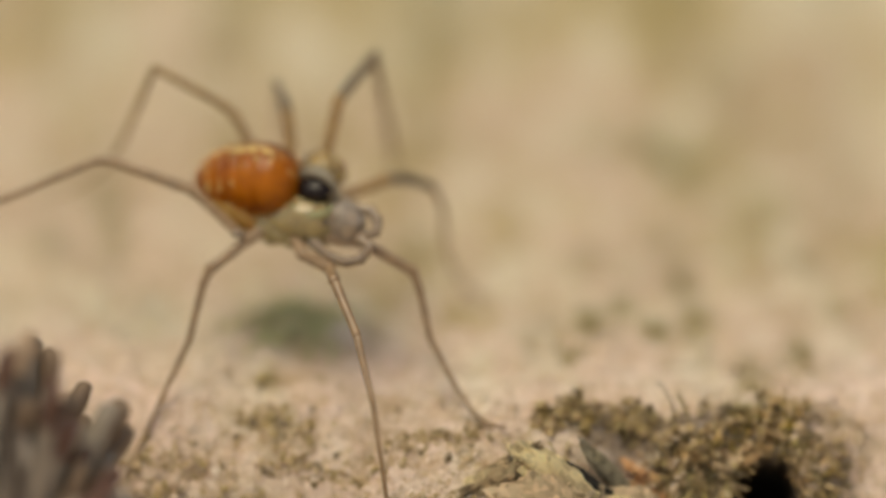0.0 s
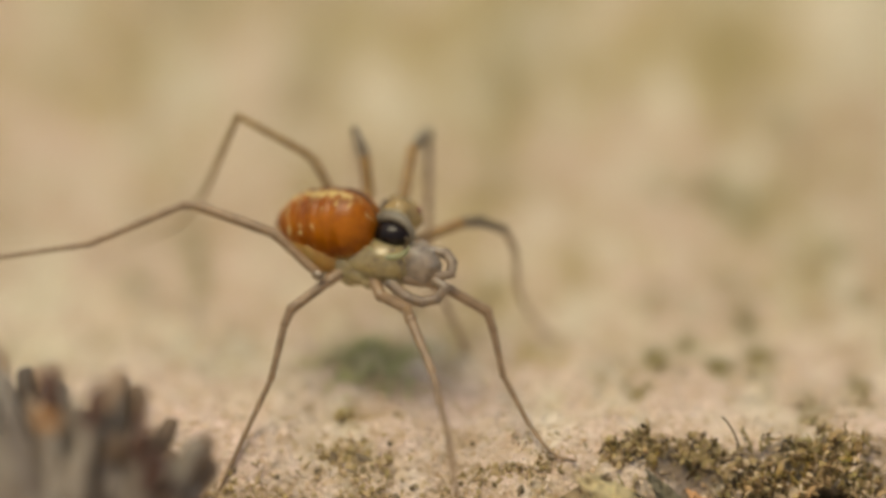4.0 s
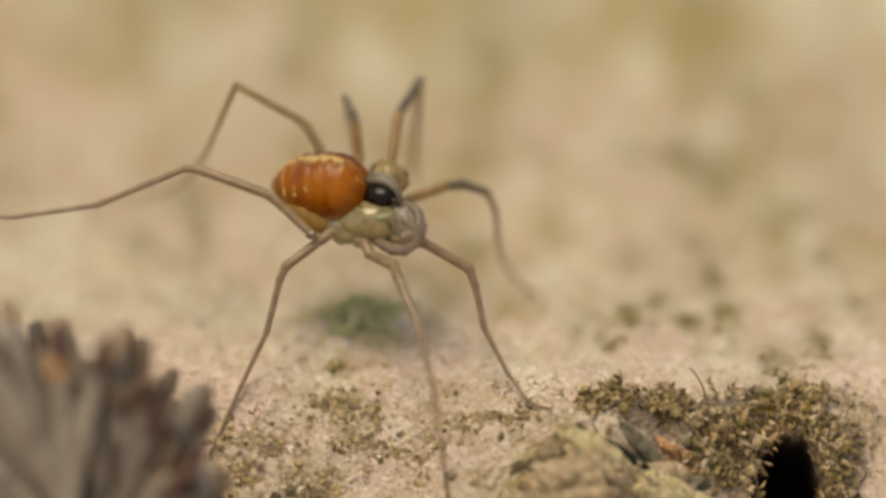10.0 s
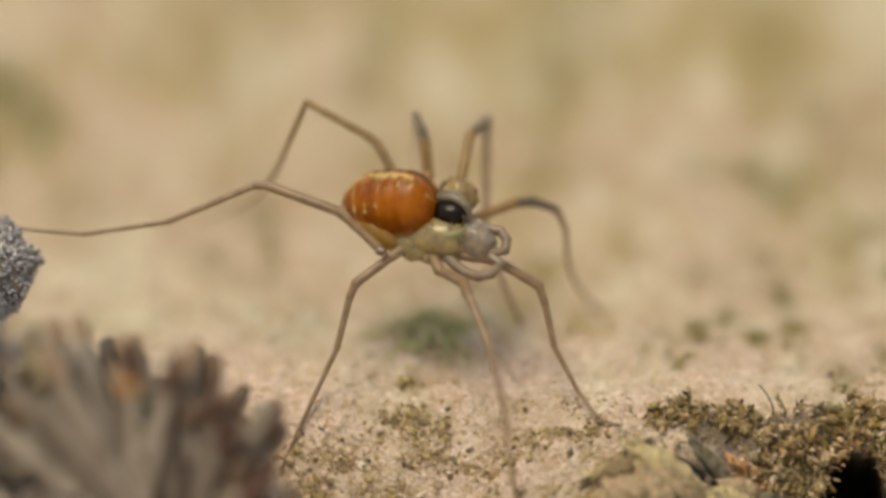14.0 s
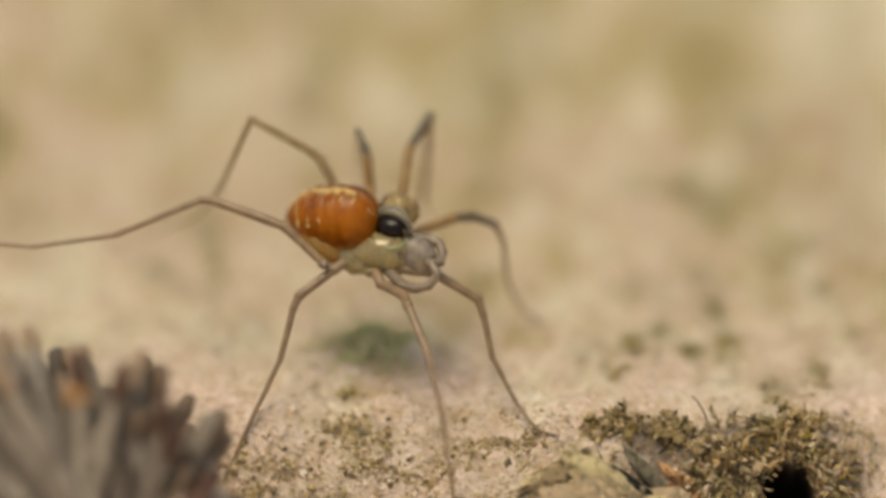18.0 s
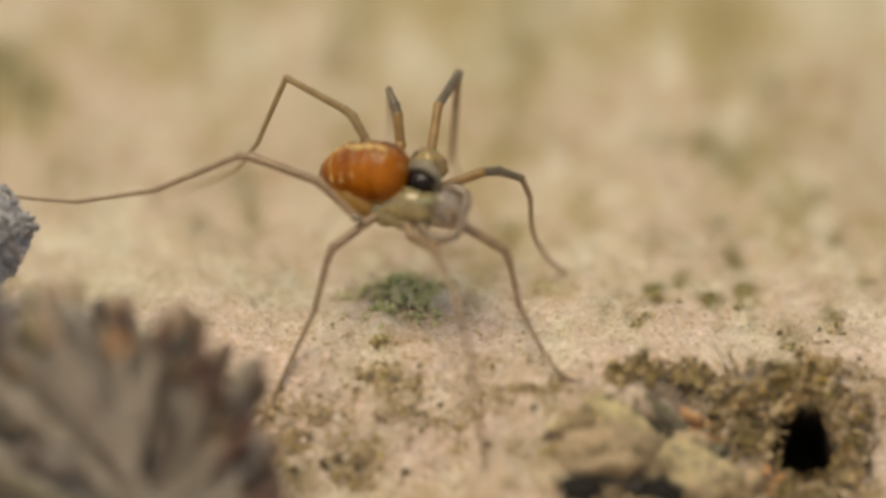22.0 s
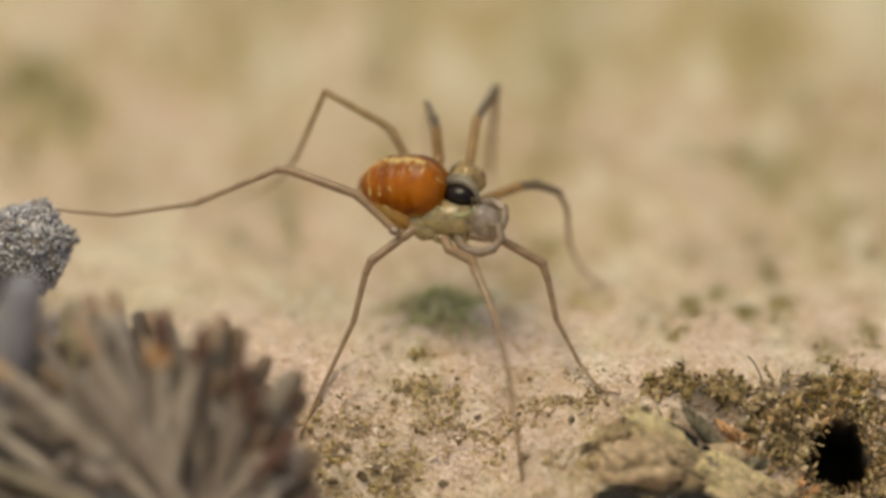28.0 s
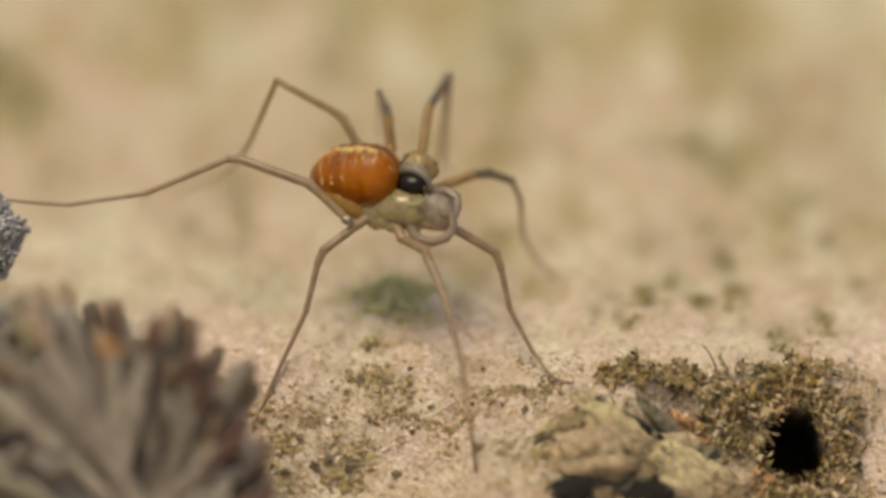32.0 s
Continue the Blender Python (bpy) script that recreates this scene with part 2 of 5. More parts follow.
def crusted(name, a, b, dark):
    """Bark under a thin lichen crust: two crust colours, dark flaws, fine grains."""
    m, tree, shader = mat(name, a, 0.75)
    c = mix(tree, ramp(tree, noise_node(tree, 0.9, 4), [(0.42, (0, 0, 0)), (0.58, (1, 1, 1))]), a, b)
    c = mix(tree, ramp(tree, noise_node(tree, 2.2, 6, 0.65, 0.5), [(0.52, (0, 0, 0)), (0.63, (0.85, 0.85, 0.85))]), c, dark)
    grain, gap = cells(tree, 9.0)
    c = mix(tree, 0.8, c, ramp(tree, grain, [(0.0, (0.6, 0.55, 0.5)), (0.3, (0.9, 0.9, 0.85)), (0.8, (1.08, 1.08, 1.08)), (1.0, (1.3, 1.3, 1.3))]), "MULTIPLY")
    paint(m, mix(tree, ramp(tree, noise_node(tree, 5.5, 3), [(0.57, (0, 0, 0)), (0.75, (0.6, 0.6, 0.6))]), c, (0.60, 0.50, 0.28)))
    bump(tree, shader, noise_node(tree, 5, 7, 0.7), 1.0, 0.2)
    return m


crust = crusted("lichen_crusted_bark", (0.56, 0.44, 0.24), (0.62, 0.47, 0.32), (0.19, 0.14, 0.08))
yellow_crust = crusted("yellow_crusted_bark", (0.93, 0.75, 0.40), (0.86, 0.66, 0.40), (0.34, 0.24, 0.12))
buff_crust = crusted("buff_crusted_bark", (0.80, 0.59, 0.36), (0.64, 0.47, 0.27), (0.28, 0.195, 0.10))
plank_crust = crusted("grey_weathered_flake", (0.34, 0.29, 0.18), (0.25, 0.21, 0.14), (0.10, 0.08, 0.05))
brown_crust = crusted("brown_crusted_bark", (0.48, 0.34, 0.18), (0.64, 0.48, 0.28), (0.17, 0.115, 0.06))

lobe_mat, tree, shader = mat("grey_lichen", (0.3, 0.27, 0.24), 0.7)
info = tree.nodes.new("ShaderNodeObjectInfo")
# Tone differs by lobe; the darkest ones paint the shade of gaps between lobes.
c = ramp(tree, info.outputs["Random"], [(0.0, (0.07, 0.05, 0.04)), (0.25, (0.16, 0.125, 0.092)), (0.42, (0.31, 0.255, 0.19)), (0.62, (0.43, 0.365, 0.28)), (0.82, (0.22, 0.18, 0.155)), (1.0, (0.35, 0.30, 0.16))])
paint(lobe_mat, mix(tree, ramp(tree, noise_node(tree, 1.6, 4), [(0.45, (0, 0, 0)), (0.7, (0.7, 0.7, 0.7))]), c, (0.15, 0.11, 0.08)))
bump(tree, shader, noise_node(tree, 8, 4), 0.5, 0.03)
cap_mat, tree, shader = mat("brown_lichen_cap", (0.15, 0.09, 0.05), 0.6)
paint(cap_mat, mix(tree, noise_node(tree, 3, 3), (0.11, 0.065, 0.04), (0.28, 0.19, 0.11)))
buff_tip, tree, shader = mat("buff_lichen_tip", (0.42, 0.29, 0.18), 0.6)
paint(buff_tip, mix(tree, noise_node(tree, 3, 3), (0.30, 0.19, 0.11), (0.55, 0.40, 0.26)))
tip_mat, tree, shader = mat("brown_lichen_tip", (0.07, 0.025, 0.015), 0.5)
paint(tip_mat, mix(tree, noise_node(tree, 4, 3), (0.06, 0.024, 0.015), (0.15, 0.07, 0.045)))
stalk_mat, tree, shader = mat("blue_grey_stalk", (0.22, 0.21, 0.22), 0.6)
paint(stalk_mat, mix(tree, noise_node(tree, 2, 4), (0.15, 0.145, 0.155), (0.28, 0.265, 0.27)))
head_mat, tree, shader = mat("grey_granules", (0.3, 0.29, 0.31), 0.4)
info = tree.nodes.new("ShaderNodeNewGeometry")
paint(head_mat, ramp(tree, info.outputs["Random Per Island"], [(0, (0.24, 0.22, 0.22)), (0.6, (0.48, 0.45, 0.44)), (0.9, (0.74, 0.71, 0.68)), (1, (0.45, 0.34, 0.24))]))
orange_mat, tree, shader = mat("orange_spore_cup", (0.55, 0.24, 0.04), 0.6)
paint(orange_mat, mix(tree, noise_node(tree, 6, 3), (0.55, 0.24, 0.04), (0.42, 0.20, 0.06)))

clod_mat, tree, shader = mat("soil_clods", (0.15, 0.12, 0.06), 0.8)
info = tree.nodes.new("ShaderNodeNewGeometry")
paint(clod_mat, ramp(tree, info.outputs["Random Per Island"], [(0.0, (0.18, 0.125, 0.05)), (0.14, (0.32, 0.225, 0.09)), (0.4, (0.48, 0.36, 0.15)), (0.65, (0.44, 0.31, 0.17)), (0.82, (0.62, 0.46, 0.27)), (1.0, (0.76, 0.61, 0.45))]))

# Near-black colour that paints the shade in the fragment's hollows.
hollow_shade_mat, tree, shader = mat("hollow_shade", (0.03, 0.022, 0.012), 0.9)
paint(hollow_shade_mat, mix(tree, noise_node(tree, 6, 4), (0.008, 0.006, 0.003), (0.022, 0.016, 0.009)))
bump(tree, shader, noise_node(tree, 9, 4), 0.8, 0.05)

# the harvestman
def skin(name, a, b, rough, scale=5.0, **inputs):
    m, tree, shader = mat(name, a, rough, **inputs)
    paint(m, mix(tree, ramp(tree, noise_node(tree, scale, 4), [(0.35, (0, 0, 0)), (0.65, (1, 1, 1))]), a, b))
    bump(tree, shader, noise_node(tree, 22, 4), 0.35, 0.012)
    return m


leg_brown = skin("leg_brown", (0.35, 0.222, 0.115), (0.24, 0.15, 0.076), 0.28, Specular_IOR_Level=0.55)
leg_amber = skin("leg_amber", (0.37, 0.21, 0.062), (0.27, 0.15, 0.046), 0.33)
leg_gold = skin("leg_golden_brown", (0.38, 0.25, 0.105), (0.28, 0.18, 0.075), 0.3)
leg_dark = skin("leg_dark", (0.19, 0.14, 0.08), (0.13, 0.095, 0.054), 0.38)
clear_mat = skin("clear_cuticle", (0.74, 0.61, 0.46), (0.52, 0.41, 0.29), 0.09, 7.0, Transmission_Weight=0.62, IOR=1.3, Coat_Weight=1.0, Coat_Roughness=0.04)
belly_mat = skin("pale_cuticle", (0.78, 0.60, 0.27), (0.50, 0.37, 0.15), 0.11, 5.0, Transmission_Weight=0.62, IOR=1.3, Coat_Weight=1.0, Coat_Roughness=0.05)
amber_mat = skin("amber_cuticle", (0.74, 0.47, 0.15), (0.62, 0.32, 0.07), 0.15, 4.0, Transmission_Weight=0.5, IOR=1.36)
palp_mat = skin("palp_cuticle", (0.50, 0.37, 0.24), (0.38, 0.27, 0.17), 0.12, 5.0, Transmission_Weight=0.5, IOR=1.3, Coat_Weight=0.8, Coat_Roughness=0.05)
groove_mat = skin("groove_cuticle", (0.15, 0.10, 0.045), (0.09, 0.06, 0.028), 0.34)
gold_mat = skin("golden_cuticle", (0.44, 0.28, 0.08), (0.20, 0.13, 0.045), 0.24, 3.0, Coat_Weight=0.6)
brow_mat = skin("cream_brow", (0.36, 0.29, 0.14), (0.22, 0.18, 0.085), 0.32)
dark_skin = skin("dark_brown_cuticle", (0.06, 0.034, 0.012), (0.10, 0.06, 0.022), 0.32)
eye_mat = mat("black_eye", (0.012, 0.006, 0.003), 0.06, Specular_IOR_Level=0.25)[0]
lid_mat = skin("grey_brown_lid", (0.25, 0.20, 0.13), (0.14, 0.11, 0.07), 0.3)
red_eye = mat("red_eye", (0.16, 0.02, 0.012), 0.08)[0]
abdomen_mat, tree, shader = mat("orange_abdomen", (0.26, 0.06, 0.004), 0.33, Specular_IOR_Level=0.2, Coat_Weight=0.14, Coat_Roughness=0.1, Subsurface_Weight=0.08, Subsurface_Scale=0.00025)
shader.inputs["Subsurface Radius"].default_value = (1.0, 0.35, 0.08)
c = mix(tree, ramp(tree, noise_node(tree, 2.4, 3), [(0.3, (0, 0, 0)), (0.7, (1, 1, 1))]), (0.19, 0.042, 0.0005), (0.44, 0.128, 0.001))
c = mix(tree, attribute(tree, "under"), c, (0.50, 0.36, 0.10))
c = mix(tree, attribute(tree, "rim"), c, (0.07, 0.034, 0.008))
paint(abdomen_mat, mix(tree, attribute(tree, "band"), c, (0.68, 0.50, 0.19)))
bump(tree, shader, noise_node(tree, 9, 4), 0.4, 0.03)


# The soil entry is no crust: it is the hollows' painted shade.
CRUSTS = {"yellow": yellow_crust, "buff": buff_crust, "plank": plank_crust, "brown": brown_crust, "soil": hollow_shade_mat}

# ---- the bark ----
def stretch(core, fine, grow, reach):
    """Sorted places: even steps of 'fine' over the core, then ever longer steps out to 'reach'."""
    mid = list(np.arange(core[0], core[1] + fine / 2, fine))
    for sign, edge in ((-1, core[0]), (1, core[1])):
        at, stride = edge, fine
        while abs(at) < reach:
            stride *= grow
            at += sign * stride
            mid.append(at)
    return np.array(sorted(mid))


HOLE = (6.67, -5.53, 0.57, 0.46)        # the burrow's mouth: place and half-widths, mm


# stains on the bark behind: place, half-widths in mm, strength
GREEN_NEAR = ((5.28, 0.55, 0.2, 0.28, 0.9), (5.52, -0.56, 0.2, 0.4, 0.9), (5.69, -1.89, 0.2, 0.66, 1), (4.02, -1.99, 0.3, 0.36, 1), (4.55, -1.51, 0.2, 0.4, 0.8), (5.08, -2.22, 0.24, 0.27, 0.85), (3.72, -2.94, 0.22, 0.25, 0.8), (7.21, -2.67, 0.24, 0.33, 0.9), (1.45, 0.59, 0.25, 0.29, 0.7), (7.84, -1.55, 0.2, 0.28, 0.5), (4.3, 3.07, 0.39, 0.24, 0.6))
GREEN_FAR = ((5.07, 2.93, 0.31, 0.19, 0.65), (-7.26, 4.17, 0.37, 0.48, 1.2), (-8.01, 4.77, 0.62, 0.57, 0.8), (-3.23, 1.99, 0.25, 0.8, 0.65), (1.52, 4.9, 0.31, 1.54, 0.2), (2, 6.28, 0.42, 0.6, 0.25), (-8, 3.11, 0.31, 0.46, 0.6), (-5.53, 5.6, 0.31, 0.32, 0.3), (-6.58, 2.13, 0.23, 0.24, 0.35), (6.75, 1.78, 0.41, 0.33, 0.3), (2.24, 3.23, 0.62, 0.26, 0.25))
SMEARS = ((2.24, 6.31, 0.61, 1.02, 0.28), (1.72, 5.44, 0.57, 1.25, 0.28), (1.58, 4.14, 0.49, 1.36, 0.25), (1.52, 2.85, 0.46, 1.14, 0.22), (5.28, 6.03, 0.61, 1.48, 0.28), (6.67, 3.44, 0.82, 0.8, 0.3), (6.13, 4.44, 1.23, 0.57, 0.22), (5.72, 2.42, 0.54, 0.5, 0.44), (4.7, 3.0, 0.95, 0.32, 0.28), (7.54, 4.73, 0.75, 1.25, 0.22), (-1.7, 5.0, 0.49, 1.36, 0.25), (-1.52, 6.01, 0.68, 0.91, 0.22), (-4.09, 0.52, 0.25, 0.75, 0.41), (7.54, -0.05, 0.4, 0.39, 0.54), (4.03, -0.07, 0.28, 0.39, 0.54), (6.46, -3.66, 0.26, 0.6, 0.9), (3.18, -2.41, 0.18, 0.6, 0.45), (6.98, 1.57, 0.61, 0.27, 0.54), (2.63, 2.78, 0.41, 0.57, 0.19), (-3.13, 1.1, 0.2, 0.86, 0.63), (5.79, -2.83, 0.14, 0.39, 0.54), (0.86, -2.53, 0.2, 0.3, 0.36))
OCHRE_SPOTS = ((-5.97, -0.32, 0.13, 0.2, 0.5), (-5.98, -1.54, 0.13, 0.2, 0.5), (-7.19, -1.67, 0.13, 0.2, 0.5), (-3.67, -2.02, 0.13, 0.2, 0.5), (-5.31, 0.21, 0.13, 0.2, 0.5), (-6.60, -1.07, 0.13, 0.2, 0.5), (-7.68, -2.03, 0.13, 0.2, 0.5), (7.47, -3.45, 0.16, 0.25, 0.6), (1.52, 5.04, 0.47, 1.85, 0.6), (5.30, 6.33, 0.63, 0.85, 0.6), (3.30, 5.70, 0.63, 1.04, 0.45), (-6.63, 5.70, 1.15, 0.92, 0.5), (5.88, 4.22, 0.93, 0.48, 0.4), (1.20, 2.58, 0.62, 0.71, 0.35), (7.23, 4.05, 0.52, 1.13, 0.45), (0.97, -1.16, 0.41, 0.72, 0.6), (7.70, -0.19, 0.61, 0.87, 0.4), (-7.50, 3.49, 0.73, 0.41, 0.5), (6.64, 5.36, 0.63, 0.80, 0.3))
PALE_SPOTS = ((-3.18, 5.60, 0.47, 0.50, 0.55), (-4.09, 3.98, 0.62, 0.40, 0.7), (5.76, 3.37, 0.52, 0.36, 0.6), (4.18, 4.97, 0.42, 0.35, 0.5), (7.72, 6.56, 0.63, 0.83, 0.9), (8.59, 7.62, 1.58, 1.64, 1.2), (4.27, 1.38, 0.62, 0.32, 0.5), (-1.92, 5.86, 0.73, 0.85, 0.4), (-0.46, 5.21, 0.63, 1.21, 0.6), (2.81, -0.53, 0.61, 0.61, 0.5), (-4.95, 0.33, 0.92, 0.26, 0.5), (-5.48, 1.36, 0.62, 0.30, 0.5), (6.65, -1.17, 0.61, 0.40, 0.4), (2.66, 4.58, 0.26, 0.43, 0.35))


def stains(x, y):
    """How green, how yellow, how pale the bark is at a place."""
    rough = 0.65 + 1.0 * fbm(x * 1.4, y * 1.0, 4, 51) + 1.3 * fbm(x * 4.5, y * 2.8, 3, 311)
    algae = np.zeros_like(x)
    for cx, cy, rx, ry, amount in ((-0.45, -2.4, 0.85, 0.95, 0.10),
                                   (6.5, -4.0, 0.35, 0.45, 0.55), (7.3, -3.1, 0.35, 0.6, 0.4),
                                   *GREEN_NEAR, *GREEN_FAR, *SMEARS, (7.0, 0.6, 1.2, 0.8, 0.2), (2.6, 8.0, 0.4, 3.0, 0.2), (-0.75, -3.75, 0.22, 0.3, 0.6), (0.4, -0.6, 0.9, 0.6, 0.35), (-3.6, 7.2, 0.7, 2.6, 0.3), (-1.0, 3.6, 1.4, 1.2, 0.25),
                                   (-0.8, -4.55, 0.55, 0.28, 0.6), (-1.4, -5.55, 0.5, 0.2, 0.65), (-2.3, -5.75, 0.4, 0.2, 0.5), (2.8, -6.05, 0.7, 0.4, 0.6), (3.4, -6.3, 0.6, 0.3, 0.6), (-6.3, 2.2, 0.8, 1.6, 0.2)):
        algae = np.maximum(algae, (0.8 + 0.6 * step(-1, 2, y)) * 1.15 * amount * bell(x, y, cx, cy, rx * 1.2, ry * 1.4) * np.clip(rough, 0.35, 1.35))
    front = np.exp(-((y + 5.0) / 1.5) ** 2)
    fleck = np.clip(fbm(x * 2.6, y * 3.4, 5, 61) * 2.6 - 0.5, 0, 1) * front
    cloud = np.clip(fbm(x * 0.75, y * 0.5, 4, 171) * 2.0 - 0.1, 0, 1) * step(-3.6, -1.0, y)
    specks = np.clip(fbm(x * 1.7, y * 1.2, 4, 231) * 2.4 - 0.55, 0, 1) * step(-4.0, -3.2, y) * step(6, 1, y) * (0.35 + 0.65 * step(-1, 3, x))
    algae = np.clip(np.maximum(np.maximum(algae, 0.36 * fleck), np.maximum(0.28 * cloud, 0.4 * specks)), 0, 1)
    ochre = np.clip(0.62 * step(-1.0, 7.0, y + 0.3 * x) + 0.9 * fbm(x * 0.4, y * 0.32, 4, 71), 0, 0.9) * step(-2, 3, y + 0.25 * x)
    ochre = np.maximum(ochre, 0.3 * np.clip(fbm(x * 1.9, y * 2.4, 4, 81) * 2.4 - 0.3, 0, 1) * np.exp(-((y + 4.9) / 2.2) ** 2))
    for cx, cy, rx, ry, amount in OCHRE_SPOTS:
        ochre = np.maximum(ochre, 1.7 * amount * bell(x, y, cx, cy, rx, ry))
    ochre = np.clip(ochre + (0.8 * fbm(x * 0.9, y * 0.5, 4, 271) + 0.7 * fbm(x * 2.4, y * 1.5, 3, 281)) * step(-3.6, -1.5, y), 0, 1)
    ochre = ochre * (1 - 0.6 * step(2.5, -2.0, x) * step(4.5, 1.5, y))
    pale = sum(amount * bell(x, y, cx, cy, rx, ry) for cx, cy, rx, ry, amount in PALE_SPOTS)
    pink = step(-1.5, -4.0, y) * np.clip(0.5 + 0.8 * fbm(x * 0.8, y * 1.1, 3, 331), 0, 0.9)
    pale = np.clip(pale + 0.45 * bell(x, y, -5.5, -1.6, 3.5, 1.8)
                   + 1.5 * np.clip(fbm(x * 0.9, y * 0.6, 3, 181) - 0.12, 0, 1) + 1.1 * np.clip(fbm(x * 2.1, y * 1.3, 3, 291) - 0.1, 0, 1), 0, 0.95)
    return algae, ochre, pale, pink


def in_moss(x, y, tufted=True):
    """How thick the moss grows at a place, in tufts or overall."""
    hx, hy, hw, hd = HOLE
    clear = step(1.0, 1.2, np.sqrt(((x - hx) / hw) ** 2 + ((y - hy) / hd) ** 2))
    lower = -4.95 - 0.62 * step(3.4, 6.2, x) + 0.16 * fbm(x * 1.6, x * 0, 3, 191)       # the ragged front edge of the cushion
    body = step(3.05, 3.5, x) * step(7.7, 7.3, x) * step(-4.48, -4.62, y + 0.4 * step(7.0, 7.9, x) + 0.16 * fbm(x * 2.3, x * 0 + 9, 2, 241)) * step(lower - 0.12, lower + 0.12, y)
    around = np.exp(-(np.abs((x - hx) / 1.05) ** 4)) * np.exp(-(np.abs((y - hy) / 0.62) ** 4))
    patchy = np.clip(0.55 + 3.6 * fbm(x * 1.9, y * 2.4, 3, 131), 0.05, 1) if tufted else 1.0
    bare = 1 - 0.92 * np.maximum(bell(x, y, 6.05, -5.85, 0.35, 0.28), bell(x, y, 4.85, -5.25, 0.38, 0.24))
    return clear * np.maximum(body, around) * patchy * bare


def build_bark():
    xs, ys = stretch((-10.0, 10.0), 0.045, 1.12, 60000.0), stretch((-8.0, 1.0), 0.045, 1.09, 60000.0)
    x, y = np.meshgrid(xs, ys)
    x, y = x.ravel(), y.ravel()
    z = relief(x, y)
    fine = np.exp(-np.hypot(x, y + 4) / 12) * (1 - 0.8 * np.clip(in_moss(x, y), 0, 1))
    z = z + fine * (0.11 * fbm(x * 2.8, y * 3.4, 4, 91) + 0.11 * np.abs(fbm(x * 6.5, y * 7.5, 3, 101)))
    algae, ochre, pale, pink = stains(x, y)
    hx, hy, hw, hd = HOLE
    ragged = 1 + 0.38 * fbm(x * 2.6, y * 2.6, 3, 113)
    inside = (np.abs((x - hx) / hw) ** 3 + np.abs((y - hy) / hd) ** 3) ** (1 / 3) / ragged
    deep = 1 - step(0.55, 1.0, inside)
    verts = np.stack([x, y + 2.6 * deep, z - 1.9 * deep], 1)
    n, m = len(xs), len(ys)
    i = np.arange(n * m).reshape(m, n)
    faces = np.stack([i[:-1, :-1].ravel(), i[:-1, 1:].ravel(), i[1:, 1:].ravel(), i[1:, :-1].ravel()], 1)
    # Soil round the burrow and under the moss, darkened further as painted shade.
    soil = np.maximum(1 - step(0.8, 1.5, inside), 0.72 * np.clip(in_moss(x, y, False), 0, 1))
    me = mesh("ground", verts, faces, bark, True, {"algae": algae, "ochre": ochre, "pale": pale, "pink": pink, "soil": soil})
    tagged(new("ground", me), "pale pinkish weathered bark with ochre and green stains", "bark", kind="structure")


build_bark()


def scatter(kit, places, sizes, seed, flat=0.7):
    """Many small lumps as one set of vertices and faces: kit is (verts, triangles)."""
    rng = np.random.default_rng(seed)
    base, tri = kit
    n = len(places)
    q = rng.normal(size=(n, 4))
    q /= np.linalg.norm(q, axis=1)[:, None]
    w, a, b, c = q.T
    rot = np.stack([1 - 2 * (b * b + c * c), 2 * (a * b - c * w), 2 * (a * c + b * w), 2 * (a * b + c * w), 1 - 2 * (a * a + c * c), 2 * (b * c - a * w),
                    2 * (a * c - b * w), 2 * (b * c + a * w), 1 - 2 * (a * a + b * b)], 1).reshape(n, 3, 3)
    shape = base[None] * (1 + 0.9 * (rng.random((n, len(base), 1)) - 0.5)) * rng.uniform([0.6, flat, 0.35], [1.7, 1.0, 0.8], (n, 3))[:, None]
    v = np.einsum("nij,nkj->nki", rot, shape) * np.asarray(sizes)[:, None, None] + np.asarray(places)[:, None]
    f = tri[None] + (np.arange(n) * len(base))[:, None, None]
    return v.reshape(-1, 3), f.reshape(-1, 3)


def lump_kit(level):
    bm = bmesh.new()
    bmesh.ops.create_icosphere(bm, subdivisions=level, radius=1)
    base = np.array([v.co[:] for v in bm.verts])
    tri = np.array([[v.index for v in f.verts] for f in bm.faces])
    bm.free()
    return base, tri


LUMP, PEBBLE = lump_kit(1), lump_kit(2)


def on_bark(x, y, lift=0.0):
    return np.stack([x, y, relief(x, y) + lift], 1)


def build_grit():
    rng = np.random.default_rng(5)
    n = 90000
    x, y = rng.uniform(-8.5, 8.5, n), rng.uniform(-7.2, -2.6, n)
    hx, hy, hw, hd = HOLE
    clear = np.hypot((x - hx) / hw, (y - hy) / hd) > 1.25
    thick = np.clip(0.12 + 0.95 * fbm(x * 1.9, y * 2.3, 4, 121), 0.02, 0.75)
    for cx, cy, rx, ry in ((-0.8, -4.6, 0.6, 0.25), (-1.35, -5.55, 0.6, 0.22), (-2.4, -5.8, 0.4, 0.2), (1.2, -5.1, 0.8, 0.15)):
        thick = np.maximum(thick, 0.75 * bell(x, y, cx, cy, rx, ry))
    thick = np.maximum(1.25 * thick, np.maximum(bell(x, y, 6.05, -5.85, 0.4, 0.3), bell(x, y, 4.85, -5.22, 0.35, 0.2)))
    keep = clear & (rng.random(n) < thick * (0.04 + 0.96 * step(-4.15, -4.6, y + 0.3 * step(1, -1, x))))
    x, y = x[keep][:9000], y[keep][:9000]
    size = np.exp(rng.normal(-3.8, 0.55, len(x))).clip(0.01, 0.08)
    v, f = scatter(LUMP, on_bark(x, y, 0.035), size, 6, 0.35)
    tagged(new("bark_crumbs", mesh("bark_crumbs", v, f, grit_mat, False)), "loose brown, olive and buff crumbs lying on the bark", "crumbs", kind="stuff")


build_grit()


